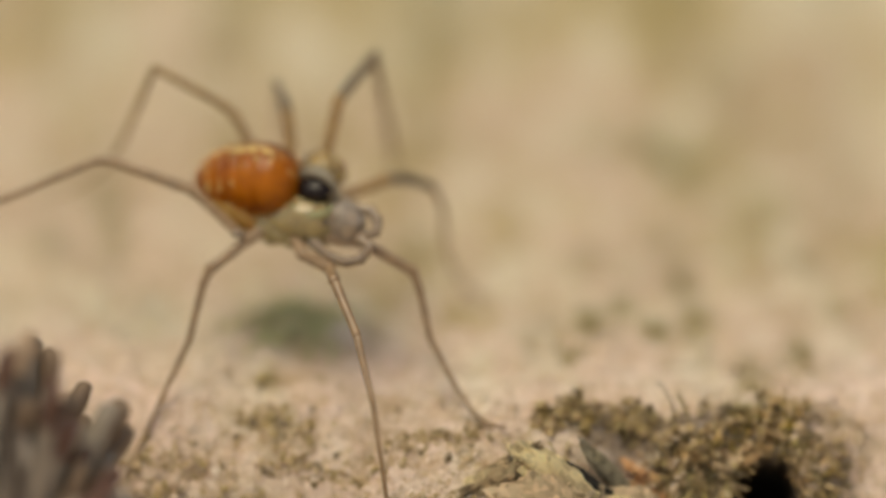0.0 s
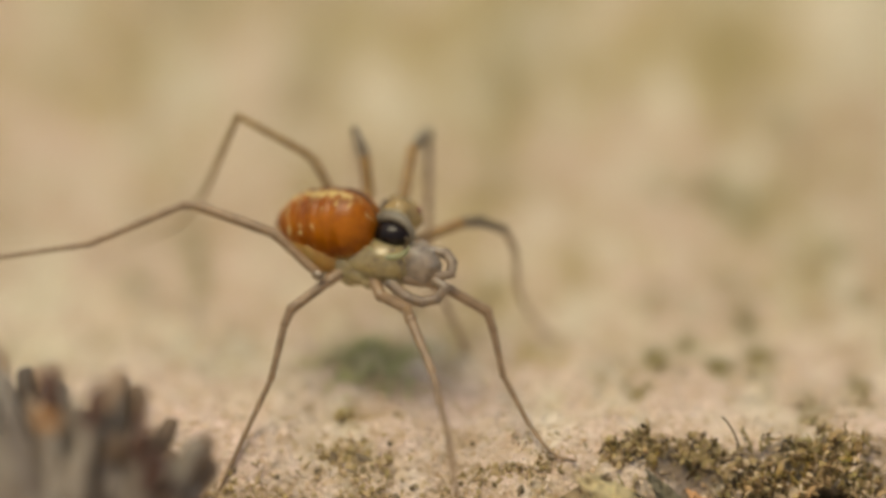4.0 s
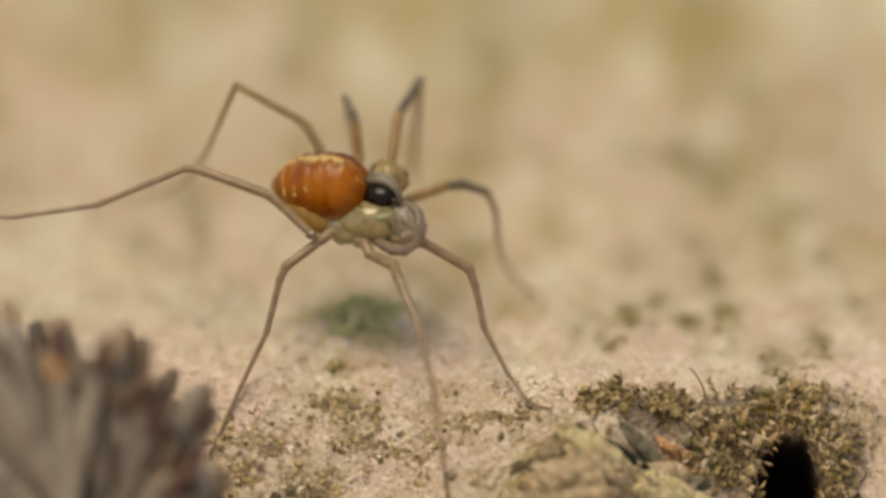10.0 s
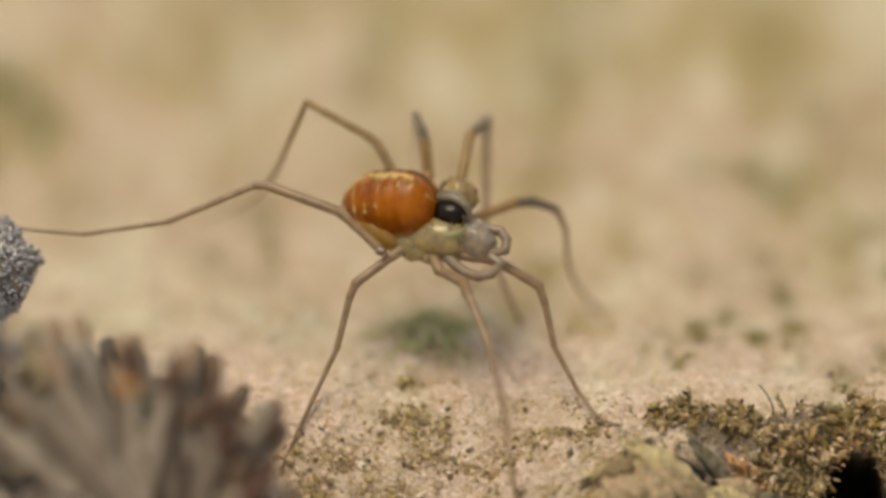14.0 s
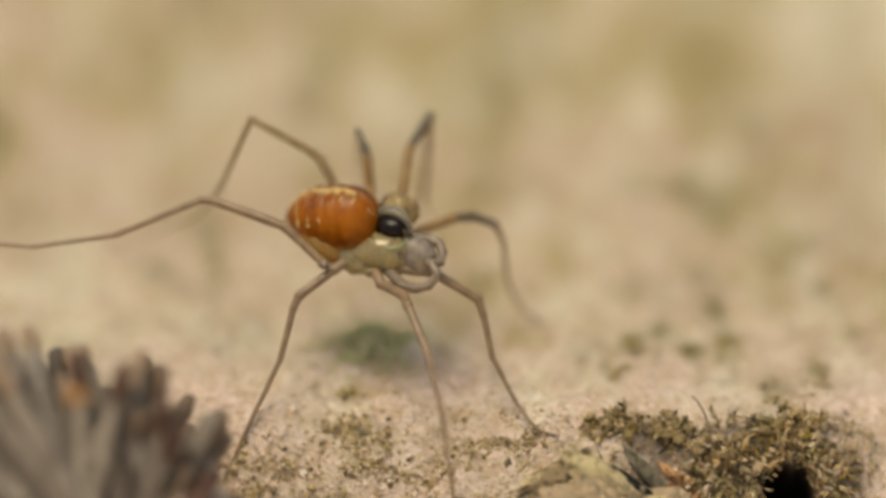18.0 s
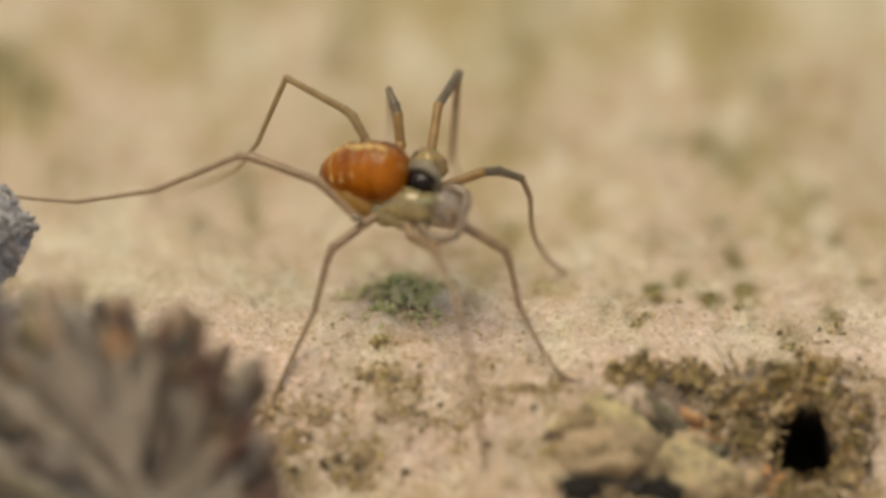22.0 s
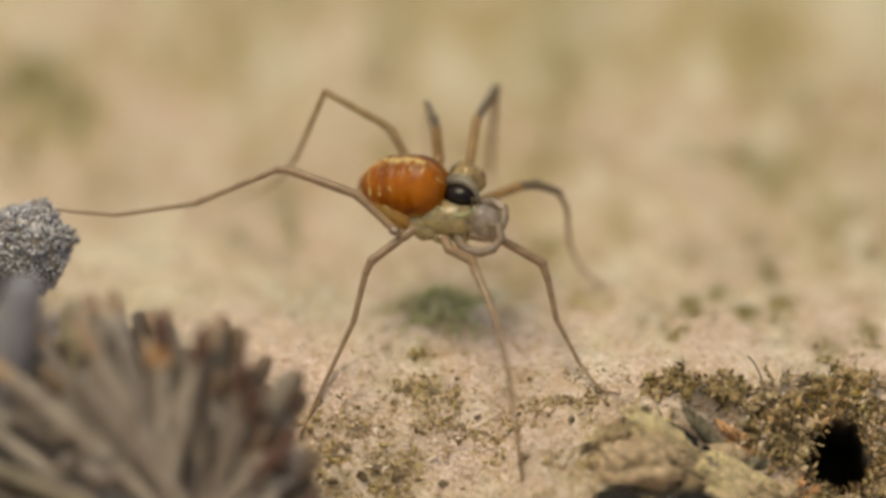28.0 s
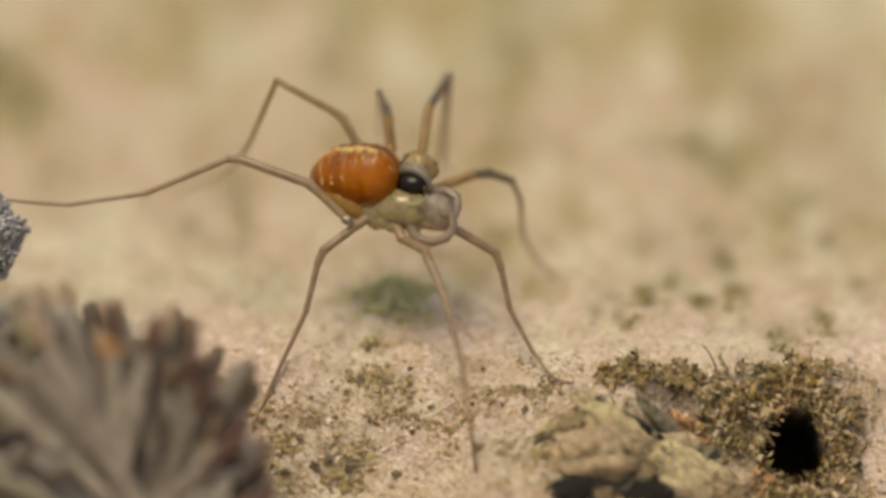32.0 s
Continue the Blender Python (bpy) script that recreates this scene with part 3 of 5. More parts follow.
def build_pebbles():
    """The larger grains, each a thing of its own."""
    rng = np.random.default_rng(8)
    for x, y, s in ((1.13, -5.85, 0.10), (-0.10, -5.30, 0.075), (0.02, -5.15, 0.085), (-0.35, -5.85, 0.08), (-0.85, -3.95, 0.06), (-2.05, -5.3, 0.07),
                    (-1.5, -5.6, 0.12), (-1.15, -5.65, 0.14), (-1.75, -5.75, 0.11), (-0.95, -4.6, 0.09), (-0.45, -4.7, 0.10), (-1.2, -4.75, 0.08), (0.25, -5.0, 0.05),
                    (1.9, -5.4, 0.09), (2.4, -5.7, 0.08), (0.6, -5.55, 0.06), (-2.3, -5.8, 0.1), (-0.1, -4.45, 0.06), (1.5, -5.0, 0.05), (7.7, -5.0, 0.12)):
        v, f = scatter(PEBBLE, [(0, 0, 0)], [s * 1.05], int(rng.integers(1e6)), 0.4)
        ob = new("bark_grain", mesh("bark_grain", v, f, grain_mat, False))
        ob.matrix_world = put(x, y, float(relief(x, y)) + 0.03 + s * 0.35)
        tagged(ob, "dark rough grain of bark stuck to the pale surface", "bark grain", "grains on the bark")


build_pebbles()


def build_chips():
    """Orange-brown chips of inner bark by the moss."""
    rng = np.random.default_rng(18)
    for x, y, s in ((4.62, -5.12, 0.13), (4.78, -5.2, 0.17), (5.0, -5.28, 0.15), (4.72, -5.34, 0.14), (4.92, -5.42, 0.15), (5.14, -5.4, 0.12), (5.98, -5.82, 0.13), (6.2, -5.98, 0.11), (5.85, -5.98, 0.12), (6.08, -6.12, 0.13)):
        v, f = scatter(PEBBLE, [(0, 0, 0)], [s], int(rng.integers(1e6)), 0.7)
        ob = new("bark_chip", mesh("bark_chip", v, f, chip_mat, False))
        ob.matrix_world = put(x, y, float(relief(x, y)) + 0.08 + s * 0.4)
        tagged(ob, "rough orange-brown chip of inner bark beside the moss", "bark chip", "chips of inner bark")


build_chips()


def build_algae_tuft(x, y, rx, ry, seed):
    """Loose crumbs of algae, thick in the middle and thinning outwards."""
    rng = np.random.default_rng(seed)
    n = int((800 if x < 0 else 90) * rx * ry) + 14
    px, py = rng.normal(0, 0.5, n), rng.normal(0, 0.5, n)
    r = np.hypot(px, py)
    px, py = x + rx * px * (1 + 0.4 * np.sin(5 * py)), y + ry * py
    v, f = scatter(LUMP, on_bark(px, py, 0.015 + (0.28 if x < 0 else 0.12) * np.exp(-2 * r * r) * rng.random(n)) - np.array([x, y, float(relief(x, y))]), rng.uniform(0.02, 0.09 if x < 0 else 0.05, n), seed + 1)
    ob = new("algae_tuft", mesh("algae_tuft", v, f, algae_mat if rx > 0.4 and x < 0 else olive_mat, True))
    ob.matrix_world = put(x, y, float(relief(x, y)))
    tagged(ob, "low crumbly tuft of dull green algae growing on bark" if rx > 0.4 and x < 0 else "low crumbly tuft of olive-brown algae growing on bark", "algae", "tufts of algae", "stuff")


for k, (x, y, rx, ry) in enumerate(((-0.35, -2.2, 0.78, 0.75), (4.15, -2.25, 0.5, 0.35), (5.6, -2.2, 0.22, 0.6), (3.75, -3.1, 0.3, 0.35), (6.45, -4.05, 0.25, 0.3),
                                    (7.3, -3.2, 0.28, 0.45), (-0.78, -3.75, 0.12, 0.10), (1.35, 0.0, 0.35, 0.4))):
    build_algae_tuft(x, y, rx, ry, 200 + 3 * k)


def build_clods(x, y, rx, ry, seed):
    """A thin patch of soil crumbs stuck together."""
    rng = np.random.default_rng(seed)
    n = int(1150 * rx * ry) + 24
    px, py = x + rx * rng.normal(0, 0.62, n), y + ry * rng.normal(0, 0.62, n)
    r = np.hypot((px - x) / rx, (py - y) / ry)
    v, f = scatter(LUMP, on_bark(px, py, 0.03 + 0.09 * np.exp(-1.5 * r * r) * rng.random(n)) - np.array([x, y, float(relief(x, y))]), np.exp(rng.normal(-3.6, 0.55, n)).clip(0.012, 0.085), seed + 1, 0.5)
    ob = new("soil_patch", mesh("soil_patch", v, f, clod_mat, False))
    ob.matrix_world = put(x, y, float(relief(x, y)))
    tagged(ob, "thin crumbly patch of olive-brown soil stuck to bark", "soil", "patches of soil", "stuff")


for k, (x, y, rx, ry) in enumerate(((-0.84, -4.62, 0.42, 0.24), (-0.75, -4.5, 0.3, 0.12), (-0.25, -4.78, 0.28, 0.16), (0.2, -5.25, 0.4, 0.1), (-0.3, -5.15, 0.5, 0.12), (-2.6, -4.95, 0.5, 0.12), (0.75, -5.3, 0.5, 0.08), (-1.04, -5.50, 0.42, 0.16), (-2.35, -5.45, 0.25, 0.15), (-0.69, -3.72, 0.14, 0.12),
                                    (1.45, -5.05, 0.45, 0.10), (2.15, -5.0, 0.40, 0.10), (-1.85, -5.1, 0.22, 0.12), (-1.4, -5.9, 0.35, 0.14), (0.65, -5.6, 0.25, 0.12), (2.7, -5.9, 0.4, 0.22), (3.0, -6.2, 0.4, 0.2), (2.3, -6.1, 0.35, 0.2))):
    build_clods(x, y, rx, ry, 500 + 3 * k)


# ---- moss on the mound ----
def blade_kit():
    """One small pointed moss leaf, hollow-keeled, 1 long along z."""
    rows = ((0.0, 0.05, 0.0), (0.3, 0.19, 0.03), (0.62, 0.17, 0.22), (0.85, 0.02, 0.52))
    base, tri = [], []
    for i, (z, w, bend) in enumerate(rows):
        base += [(-w, bend, z), (0, bend + w * 0.55, z), (w, bend, z), (0, bend - w * 0.2, z)]
        if i:
            o = 4 * (i - 1)
            for k in range(4):
                a, b = o + k, o + (k + 1) % 4
                tri += [(a, b, b + 4), (a, b + 4, a + 4)]
    return np.array(base), np.array(tri)


BLADE = blade_kit()


def blades(places, lean, sizes, seed):
    rng = np.random.default_rng(seed)
    base, tri = BLADE
    n = len(places)
    up = np.array([0, -0.25, 1.0]) + rng.normal(0, 1, (n, 3)) * np.asarray(lean)[:, None]
    up /= np.linalg.norm(up, axis=1)[:, None]
    side = np.cross(up, rng.normal(size=(n, 3)))
    side /= np.linalg.norm(side, axis=1)[:, None]
    fore = np.cross(up, side)
    slim, bent = rng.uniform(0.3, 1.0, (n, 1, 1)), rng.uniform(-0.6, 1.5, (n, 1, 1))
    v = (base[None, :, 0:1] * slim * side[:, None] + base[None, :, 1:2] * bent * fore[:, None] + base[None, :, 2:3] * up[:, None]) * np.asarray(sizes)[:, None, None] + np.asarray(places)[:, None]
    return v.reshape(-1, 3), (tri[None] + (np.arange(n) * len(base))[:, None, None]).reshape(-1, 3)


def clumps(x, y):
    """How high the moss stands in its tufts, low round the burrow."""
    hx, hy, hw, hd = HOLE
    away = step(1.0, 2.2, np.sqrt(((x - hx) / hw) ** 2 + ((y - hy) / hd) ** 2))
    return step(3.0, 4.6, x) * (0.5 * np.clip(fbm(x * 1.9, y * 2.4, 3, 131), -0.3, 0.6) + 0.2 * np.clip(fbm(x * 4.5, y * 5, 2, 251), -0.4, 0.6)) * away + 0.03 * (1 - away)


def build_moss():
    rng = np.random.default_rng(31)
    moss = new("moss_cushion")
    moss.matrix_world = put(5.6, -4.9, float(relief(5.6, -4.9)))
    tagged(moss, "low cushion of dry olive-brown moss round a dark burrow", "moss")
    origin = np.array([5.6, -4.9, float(relief(5.6, -4.9))])
    x, y = rng.uniform(2.8, 8.6, 70000), rng.uniform(-6.6, -3.9, 70000)
    keep = rng.random(70000) < in_moss(x, y)
    x, y = x[keep][:22000], y[keep][:22000]
    v, f = blades(on_bark(x, y, rng.uniform(-0.10, 0.04, len(x)) + clumps(x, y)) - origin, rng.uniform(0.6, 2.4, len(x)), np.exp(rng.normal(-2.55, 0.55, len(x))).clip(0.035, 0.26) * np.clip(0.9 + 1.3 * fbm(x * 2.1, y * 2.1, 2, 251), 0.45, 1.4), 32)
    tagged(part("leaves", mesh("leaves", v, f, moss_mat, True), moss), kind="stuff")
    x, y = rng.uniform(2.8, 8.6, 14000), rng.uniform(-6.6, -3.9, 14000)
    keep = rng.random(14000) < in_moss(x, y) * 0.8
    x, y = x[keep][:1500], y[keep][:1500]
    v, f = scatter(LUMP, on_bark(x, y, rng.uniform(0, 0.10, len(x)) + clumps(x, y)) - origin, np.exp(rng.normal(-3.3, 0.5, len(x))).clip(0.015, 0.10), 33, 0.3)
    tagged(part("litter", mesh("litter", v, f, clod_mat, False), moss), kind="stuff")
    # flat scraps of dead leaf and bark caught in it
    x, y = rng.uniform(2.8, 8.6, 9000), rng.uniform(-6.6, -3.9, 9000)
    keep = rng.random(9000) < in_moss(x, y)
    x, y = x[keep][:170], y[keep][:170]
    v, f = scatter(LUMP, on_bark(x, y, rng.uniform(0.02, 0.17, len(x)) + clumps(x, y)) - origin, np.exp(rng.normal(-2.8, 0.35, len(x))).clip(0.03, 0.10), 34, 0.2)
    tagged(part("leaf_litter", mesh("leaf_litter", v, f, moss_mat, False), moss), kind="stuff")
    # leaves that hang round the burrow's mouth
    turn, out = rng.uniform(0, 2 * math.pi, 700), rng.uniform(0.86, 1.35, 700)
    x, y = HOLE[0] + HOLE[2] * out * np.cos(turn), HOLE[1] + HOLE[3] * out * np.sin(turn)
    v, f = blades(on_bark(x, y, rng.uniform(-0.05, 0.08, 700)) - origin, rng.uniform(0.5, 1.8, 700), rng.uniform(0.06, 0.2, 700), 36)
    tagged(part("rim_foliage", mesh("rim_foliage", v, f, moss_mat, True), moss), kind="stuff")
    # thin dead stems lying across
    for k in range(26):
        sx, sy = rng.uniform(3.3, 7.9), rng.uniform(-5.6, -4.5)
        if math.hypot(sx - HOLE[0], sy - HOLE[1]) < 0.75:
            continue
        at = Vector((sx, sy, float(relief(sx, sy)) + rng.uniform(0.12, 0.24))) - Vector(origin)
        way = Vector((rng.normal(), rng.normal() * 0.4, rng.uniform(-0.1, 0.7))).normalized() * rng.uniform(0.18, 0.4)
        line = curve_points([at - way * 0.5, at + Vector(rng.normal(0, 0.03, 3)), at + way * 0.5], 4)
        v, f = tube(line, np.linspace(0.02, 0.012, len(line)), 6, 0.2, 60 + k)
        part("dead_stem", mesh("dead_stem", v, f, (dark_skin, grit_mat, moss_mat)[k % 3]), moss, "thin dry stem")
    # upright shoots along the crest, each with its own leaves
    for k, (sx, tall) in enumerate(((3.35, 0.28), (3.6, 0.26), (3.85, 0.42), (4.15, 0.36), (4.4, 0.40), (4.9, 0.42), (5.5, 0.50), (5.62, 0.40), (6.1, 0.34), (6.45, 0.40), (6.9, 0.34), (7.3, 0.36))):
        sy = -4.66 + 0.06 * math.sin(7 * sx)
        foot = Vector((sx, sy, float(relief(sx, sy)))) - Vector(origin)
        tall -= 0.03
        lean = Vector((rng.normal(0, 0.3), rng.normal(0, 0.2), 1)).normalized()
        line = [foot + lean * (tall * t) + Vector((0.05 * math.sin(3 * t), 0, 0)) for t in (0, 0.35, 0.7, 1)]
        v, f = tube(line, (0.025, 0.022, 0.018, 0.012), 6, 0.2, k)
        shoot = part("shoot", mesh("shoot", v, f, moss_mat), moss, "upright leafy moss shoot")
        spots = np.array([foot + lean * (tall * t) for t in np.linspace(0.1, 0.95, 11)])
        v, f = blades(spots, np.full(11, 0.55), np.linspace(0.22, 0.14, 11), 300 + k)
        part("shoot_leaves", mesh("shoot_leaves", v, f, moss_mat, True), shoot)
    foot = Vector((5.3, -4.64, float(relief(5.3, -4.64)) + 0.1)) - Vector(origin)
    stalk = curve_points([foot, foot + Vector((-0.04, 0, 0.22)), foot + Vector((-0.16, 0.02, 0.46)), foot + Vector((-0.26, 0.03, 0.58))], 5)
    v, f = tube(stalk, np.linspace(0.017, 0.012, len(stalk)), 6, 0.2, 7)
    part("stalk", mesh("stalk", v, f, dark_skin), moss, "thin bare brown stalk")


build_moss()


# pieces of the fragment: kind, its crust, its two ends, half-depth and half-height, mm
PIECES = (
    ("hump", "brown", (-1.20, -0.95, -0.02), (-0.11, -1.00, 0.24), 0.3, 0.3),
    ("hump", "brown", (-0.21, -0.95, -0.02), (1.17, -1.00, 0.13), 0.3, 0.3),
    ("ridge", "yellow", (-0.36, 0.05, 1.50), (0.84, -0.00, 0.51), 0.26, 0.3),
    ("ridge", "yellow", (0.64, -0.15, 0.73), (2.14, -0.20, 0.05), 0.3, 0.28),
    ("hump", "buff", (-0.69, -0.25, 1.06), (0.19, -0.30, 0.56), 0.4, 0.44),
    ("hump", "buff", (-0.90, -0.30, 0.81), (-0.46, -0.35, 0.67), 0.34, 0.32),
    # Pieces with the soil coat are dark lumps painted as shade in slit and hollows.
    ("soil_pocket", "soil", (0.34, 0.08, 1.30), (0.94, 0.03, 0.80), 0.1, 0.09),
    ("flake", "plank", (0.59, 0.30, 1.48), (1.24, 0.25, 0.64), 0.11, 0.11),
    ("soil_pocket", "soil", (0.33, -1.00, 0.27), (0.82, -1.05, 0.39), 0.2, 0.27),
    ("soil_pocket", "soil", (-1.01, -1.00, 0.36), (-0.51, -1.05, 0.50), 0.18, 0.22),
    ("ridge", "buff", (-0.71, -0.80, 0.84), (0.33, -0.85, 0.95), 0.13, 0.12),
    ("knob", "yellow", (1.03, -0.70, 0.61), (1.58, -0.75, 0.10), 0.22, 0.24),
    ("ridge", "brown", (-2.34, -0.00, 0.20), (-1.30, -0.05, 0.95), 0.12, 0.13),
    ("ridge", "brown", (-1.29, 0.20, 0.85), (-0.39, 0.15, 1.52), 0.13, 0.13),
    ("ridge", "yellow", (-2.04, 0.15, 0.50), (-0.80, 0.10, 1.24), 0.1, 0.11),
    ("ridge", "buff", (-2.39, -0.30, -0.05), (-1.25, -0.35, 0.47), 0.15, 0.16),
    ("knob", "yellow", (-1.55, -0.60, 0.20), (-1.10, -0.65, 0.09), 0.2, 0.2),
    ("knob", "plank", (1.24, 0.10, 0.38), (1.69, 0.05, 0.60), 0.17, 0.15),
    ("hump", "buff", (-1.79, -0.20, 0.18), (-0.90, -0.25, 0.78), 0.26, 0.24),
    ("ridge", "buff", (-0.11, -0.22, 1.22), (0.44, -0.27, 0.79), 0.16, 0.2),
    ("knob", "buff", (1.89, -0.10, 0.04), (2.34, -0.15, 0.16), 0.18, 0.15),
    ("ridge", "brown", (-0.90, -0.05, 1.12), (-0.56, -0.10, 1.43), 0.12, 0.14))


def build_bark_knob():
    """A broken, lichen-crusted piece of bark before the moss: a low core with flakes, ridges and knobs on it."""
    def lumpy(sx, sy, sz, seed, rings=36, sides=48):
        base, faces = ball(rings, sides)
        out = []
        for p in base:
            v = Vector(p)
            r = 1 + 0.30 * noise.fractal(v * 1.3 + Vector((seed, 1, 7)), 0.9, 2.1, 5) + 0.20 * (0.5 - abs(noise.noise(v * 2.4 + Vector((0, seed, 0))))) + 0.15 * noise.noise(v * 5 + Vector((seed, 0, 0))) + 0.09 * noise.noise(v * 10)
            out.append(Vector((v.x * sx, v.y * sy, v.z * sz)) * r)
        return out, faces

    v, f = lumpy(1.85, 0.5, 1.0, 3, 60, 90)
    knob = new("bark_fragment", mesh("bark_fragment", v, f, buff_crust))
    knob.matrix_world = put(3.44, -5.8, -1.75)
    tagged(knob, "broken bark fragment with yellow-green crust and dark hollows", "bark fragment")
    for k, (name, coat, a, b, wide, tall) in enumerate(PIECES):
        a, b = Vector(a), Vector(b)
        v, f = lumpy((b - a).length / 2 + 0.16, wide * 1.12, tall * 1.12, 5 + 2.7 * k)
        turn = Vector((1, 0, 0)).rotation_difference(b - a).to_matrix().to_4x4()
        part(name, mesh(name, v, f, CRUSTS[coat]), knob, {"flake": "lifted flake of bark", "soil_pocket": "near-black lump standing in for the shade of a hollow"}.get(name, ""), put(*((a + b) / 2)) @ turn)
    rng = np.random.default_rng(44)
    n = 900
    px, pz = rng.uniform(-1.7, 1.9, n), rng.uniform(-0.3, 1.3, n)
    spots = np.stack([px, -0.62 + 0.35 * pz + rng.normal(0, 0.16, n), pz - 0.35 * np.abs(px) ** 1.5], 1)
    v, f = scatter(LUMP, spots, np.exp(rng.normal(-3.3, 0.5, n)).clip(0.015, 0.10), 45, 0.3)
    tagged(part("grit", mesh("grit", v, f, crust), knob), kind="stuff")


build_bark_knob()


# ---- lichens ----
def dome(turn):
    """How far the lichen bush reaches at a lean, mm."""
    return float(np.interp(math.degrees(turn), (-108, -60, -33, -17, 0, 11, 17, 34, 50, 65, 88), (6.0, 6.0, 5.7, 5.3, 4.95, 4.55, 3.9, 3.05, 2.6, 2.3, 2.0)))


def build_cushion():
    """A bush of blunt lobes that fan out from one low stem."""
    rng = np.random.default_rng(77)
    centre = Vector((-4.78, -8.35, -1.51))
    cushion = new("lichen_cushion")
    cushion.matrix_world = put(*centre)
    tagged(cushion, "bush of grey finger-like lichen lobes with dark brown tips", "lichen")
    rise, away = Vector((0, 0.47, 0.88)), Vector((0, 0.88, -0.47))      # the bush leans back with the slope of the bark
    # the tallest lobes of the front, by their lean in degrees and their length, then the rest of the bush
    front = ((8.8, 3.8), (15.6, 3.25), (22.8, 2.95), (-3.6, 3.85), (42.5, 2.3), (61.0, 1.95), (-16.4, 4.0), (-28.7, 4.4))
    for k in range(190):
        turn = radians(-106 + 194 * ((k * 0.618) % 1) + rng.uniform(-3, 3))
        layer = rng.uniform(-0.8, 0.8)
        reach = (dome(turn) - 0.28) * (rng.uniform(0.9, 0.98) if k % 2 else rng.uniform(0.62, 0.9)) * (1 - 0.06 * abs(layer))
        if k < len(front):
            turn, reach, layer = radians(front[k][0]), front[k][1] * 1.03, -0.9
        way = Vector((math.sin(turn), 0, 0)) + rise * math.cos(turn) + away * (0.34 * layer + 0.05)
        way.normalize()
        root = Vector((0.3 * rng.normal(), 0, 0)) + away * (0.35 * layer)
        curl = Vector(rng.normal(0, 0.2 if k >= len(front) else 0.12, 3))
        curl -= way * curl.dot(way)
        curl += Vector((0.12 * math.sin(turn), 0, 0)) - rise * 0.06
        line = curve_points([root + way * reach * 0.12, root + way * reach * 0.45 + curl * 0.25, root + way * reach * 0.75 + curl * 0.7, root + way * reach * 0.95 + curl * 1.1], 4)
        width = rng.uniform(0.12, 0.20)
        radii = width * (0.72 + 0.34 * np.sin(np.linspace(0.2, 2.7, len(line))))
        v, f = tube(line, radii, 10, 0.3, k)
        lobe = part("lobe", mesh("lobe", v, f, lobe_mat), cushion)
        end, on = Vector(line[-1]), (Vector(line[-1]) - Vector(line[-2])).normalized()
        if k < 6 or rng.random() < 0.5 + 0.35 * abs(math.sin(turn)):
            length = rng.uniform(0.4, 0.65) if k < 8 else rng.uniform(0.15, 0.4)
            v, f = tube([end - on * 0.10, end + on * length * 0.5, end + on * length], (radii[-1] * 1.08, radii[-1] * 1.2, radii[-1] * 1.0), 9, 0.22, 900 + k)
            dark = k in (0, 1, 2, 3, 4, 5) or (turn > 0.25 and k % 3 == 0)
            buff = not dark and turn < 0.1 and k % 4
            part("tip", mesh("tip", v, f, tip_mat if dark else buff_tip if buff else cap_mat), lobe, "dark red-brown lobe tip" if dark else "buff lobe tip" if buff else "brown lobe tip")
        if rng.random() < 0.4:
            at, side = Vector(line[6]), Vector((way.z, 0.2 * rng.normal(), -way.x)) * rng.choice((-1, 1))
            twig = [at, at + way * 0.25 + side * 0.22, at + way * 0.6 + side * 0.32]
            v, f = tube(twig, (width * 0.8, width * 0.7, width * 0.6), 8, 0.2, 1500 + k)
            part("side_lobe", mesh("side_lobe", v, f, lobe_mat), lobe)
    # short curled lobes over the face of the bush
    for k in range(55):
        turn = radians(rng.uniform(-80, 82))
        reach = dome(turn) * rng.uniform(0.3, 0.68)
        way = Vector((math.sin(turn), 0, 0)) + rise * math.cos(turn)
        root = way * reach - away * rng.uniform(0.25, 0.75)
        bent = turn + rng.normal(0, 0.3)
        on = (Vector((math.sin(bent), 0, 0)) + rise * math.cos(bent) - away * rng.uniform(-0.1, 0.5)) * rng.uniform(0.5, 1.0)
        curl = Vector(rng.normal(0, 0.16, 3))
        line = curve_points([root, root + on * 0.4 + curl, root + on * 0.8 - curl * 0.6, root + on * 1.1 + curl * 0.8], 3)
        width = rng.uniform(0.09, 0.17)
        v, f = tube(line, width * (0.8 + 0.3 * np.sin(np.linspace(0, 3, len(line)))), 8, 0.3, 3000 + k)
        part("curled_lobe", mesh("curled_lobe", v, f, lobe_mat if k % 5 else buff_tip if turn < 0.1 else cap_mat), cushion)
    v, f = ball(14, 20)
    part("core", mesh("core", v * np.array([1.2, 0.7, 0.9]) + np.array([-0.3, 0.3, -0.3]), f, lobe_mat), cushion, "dark core between the lobes")


build_cushion()


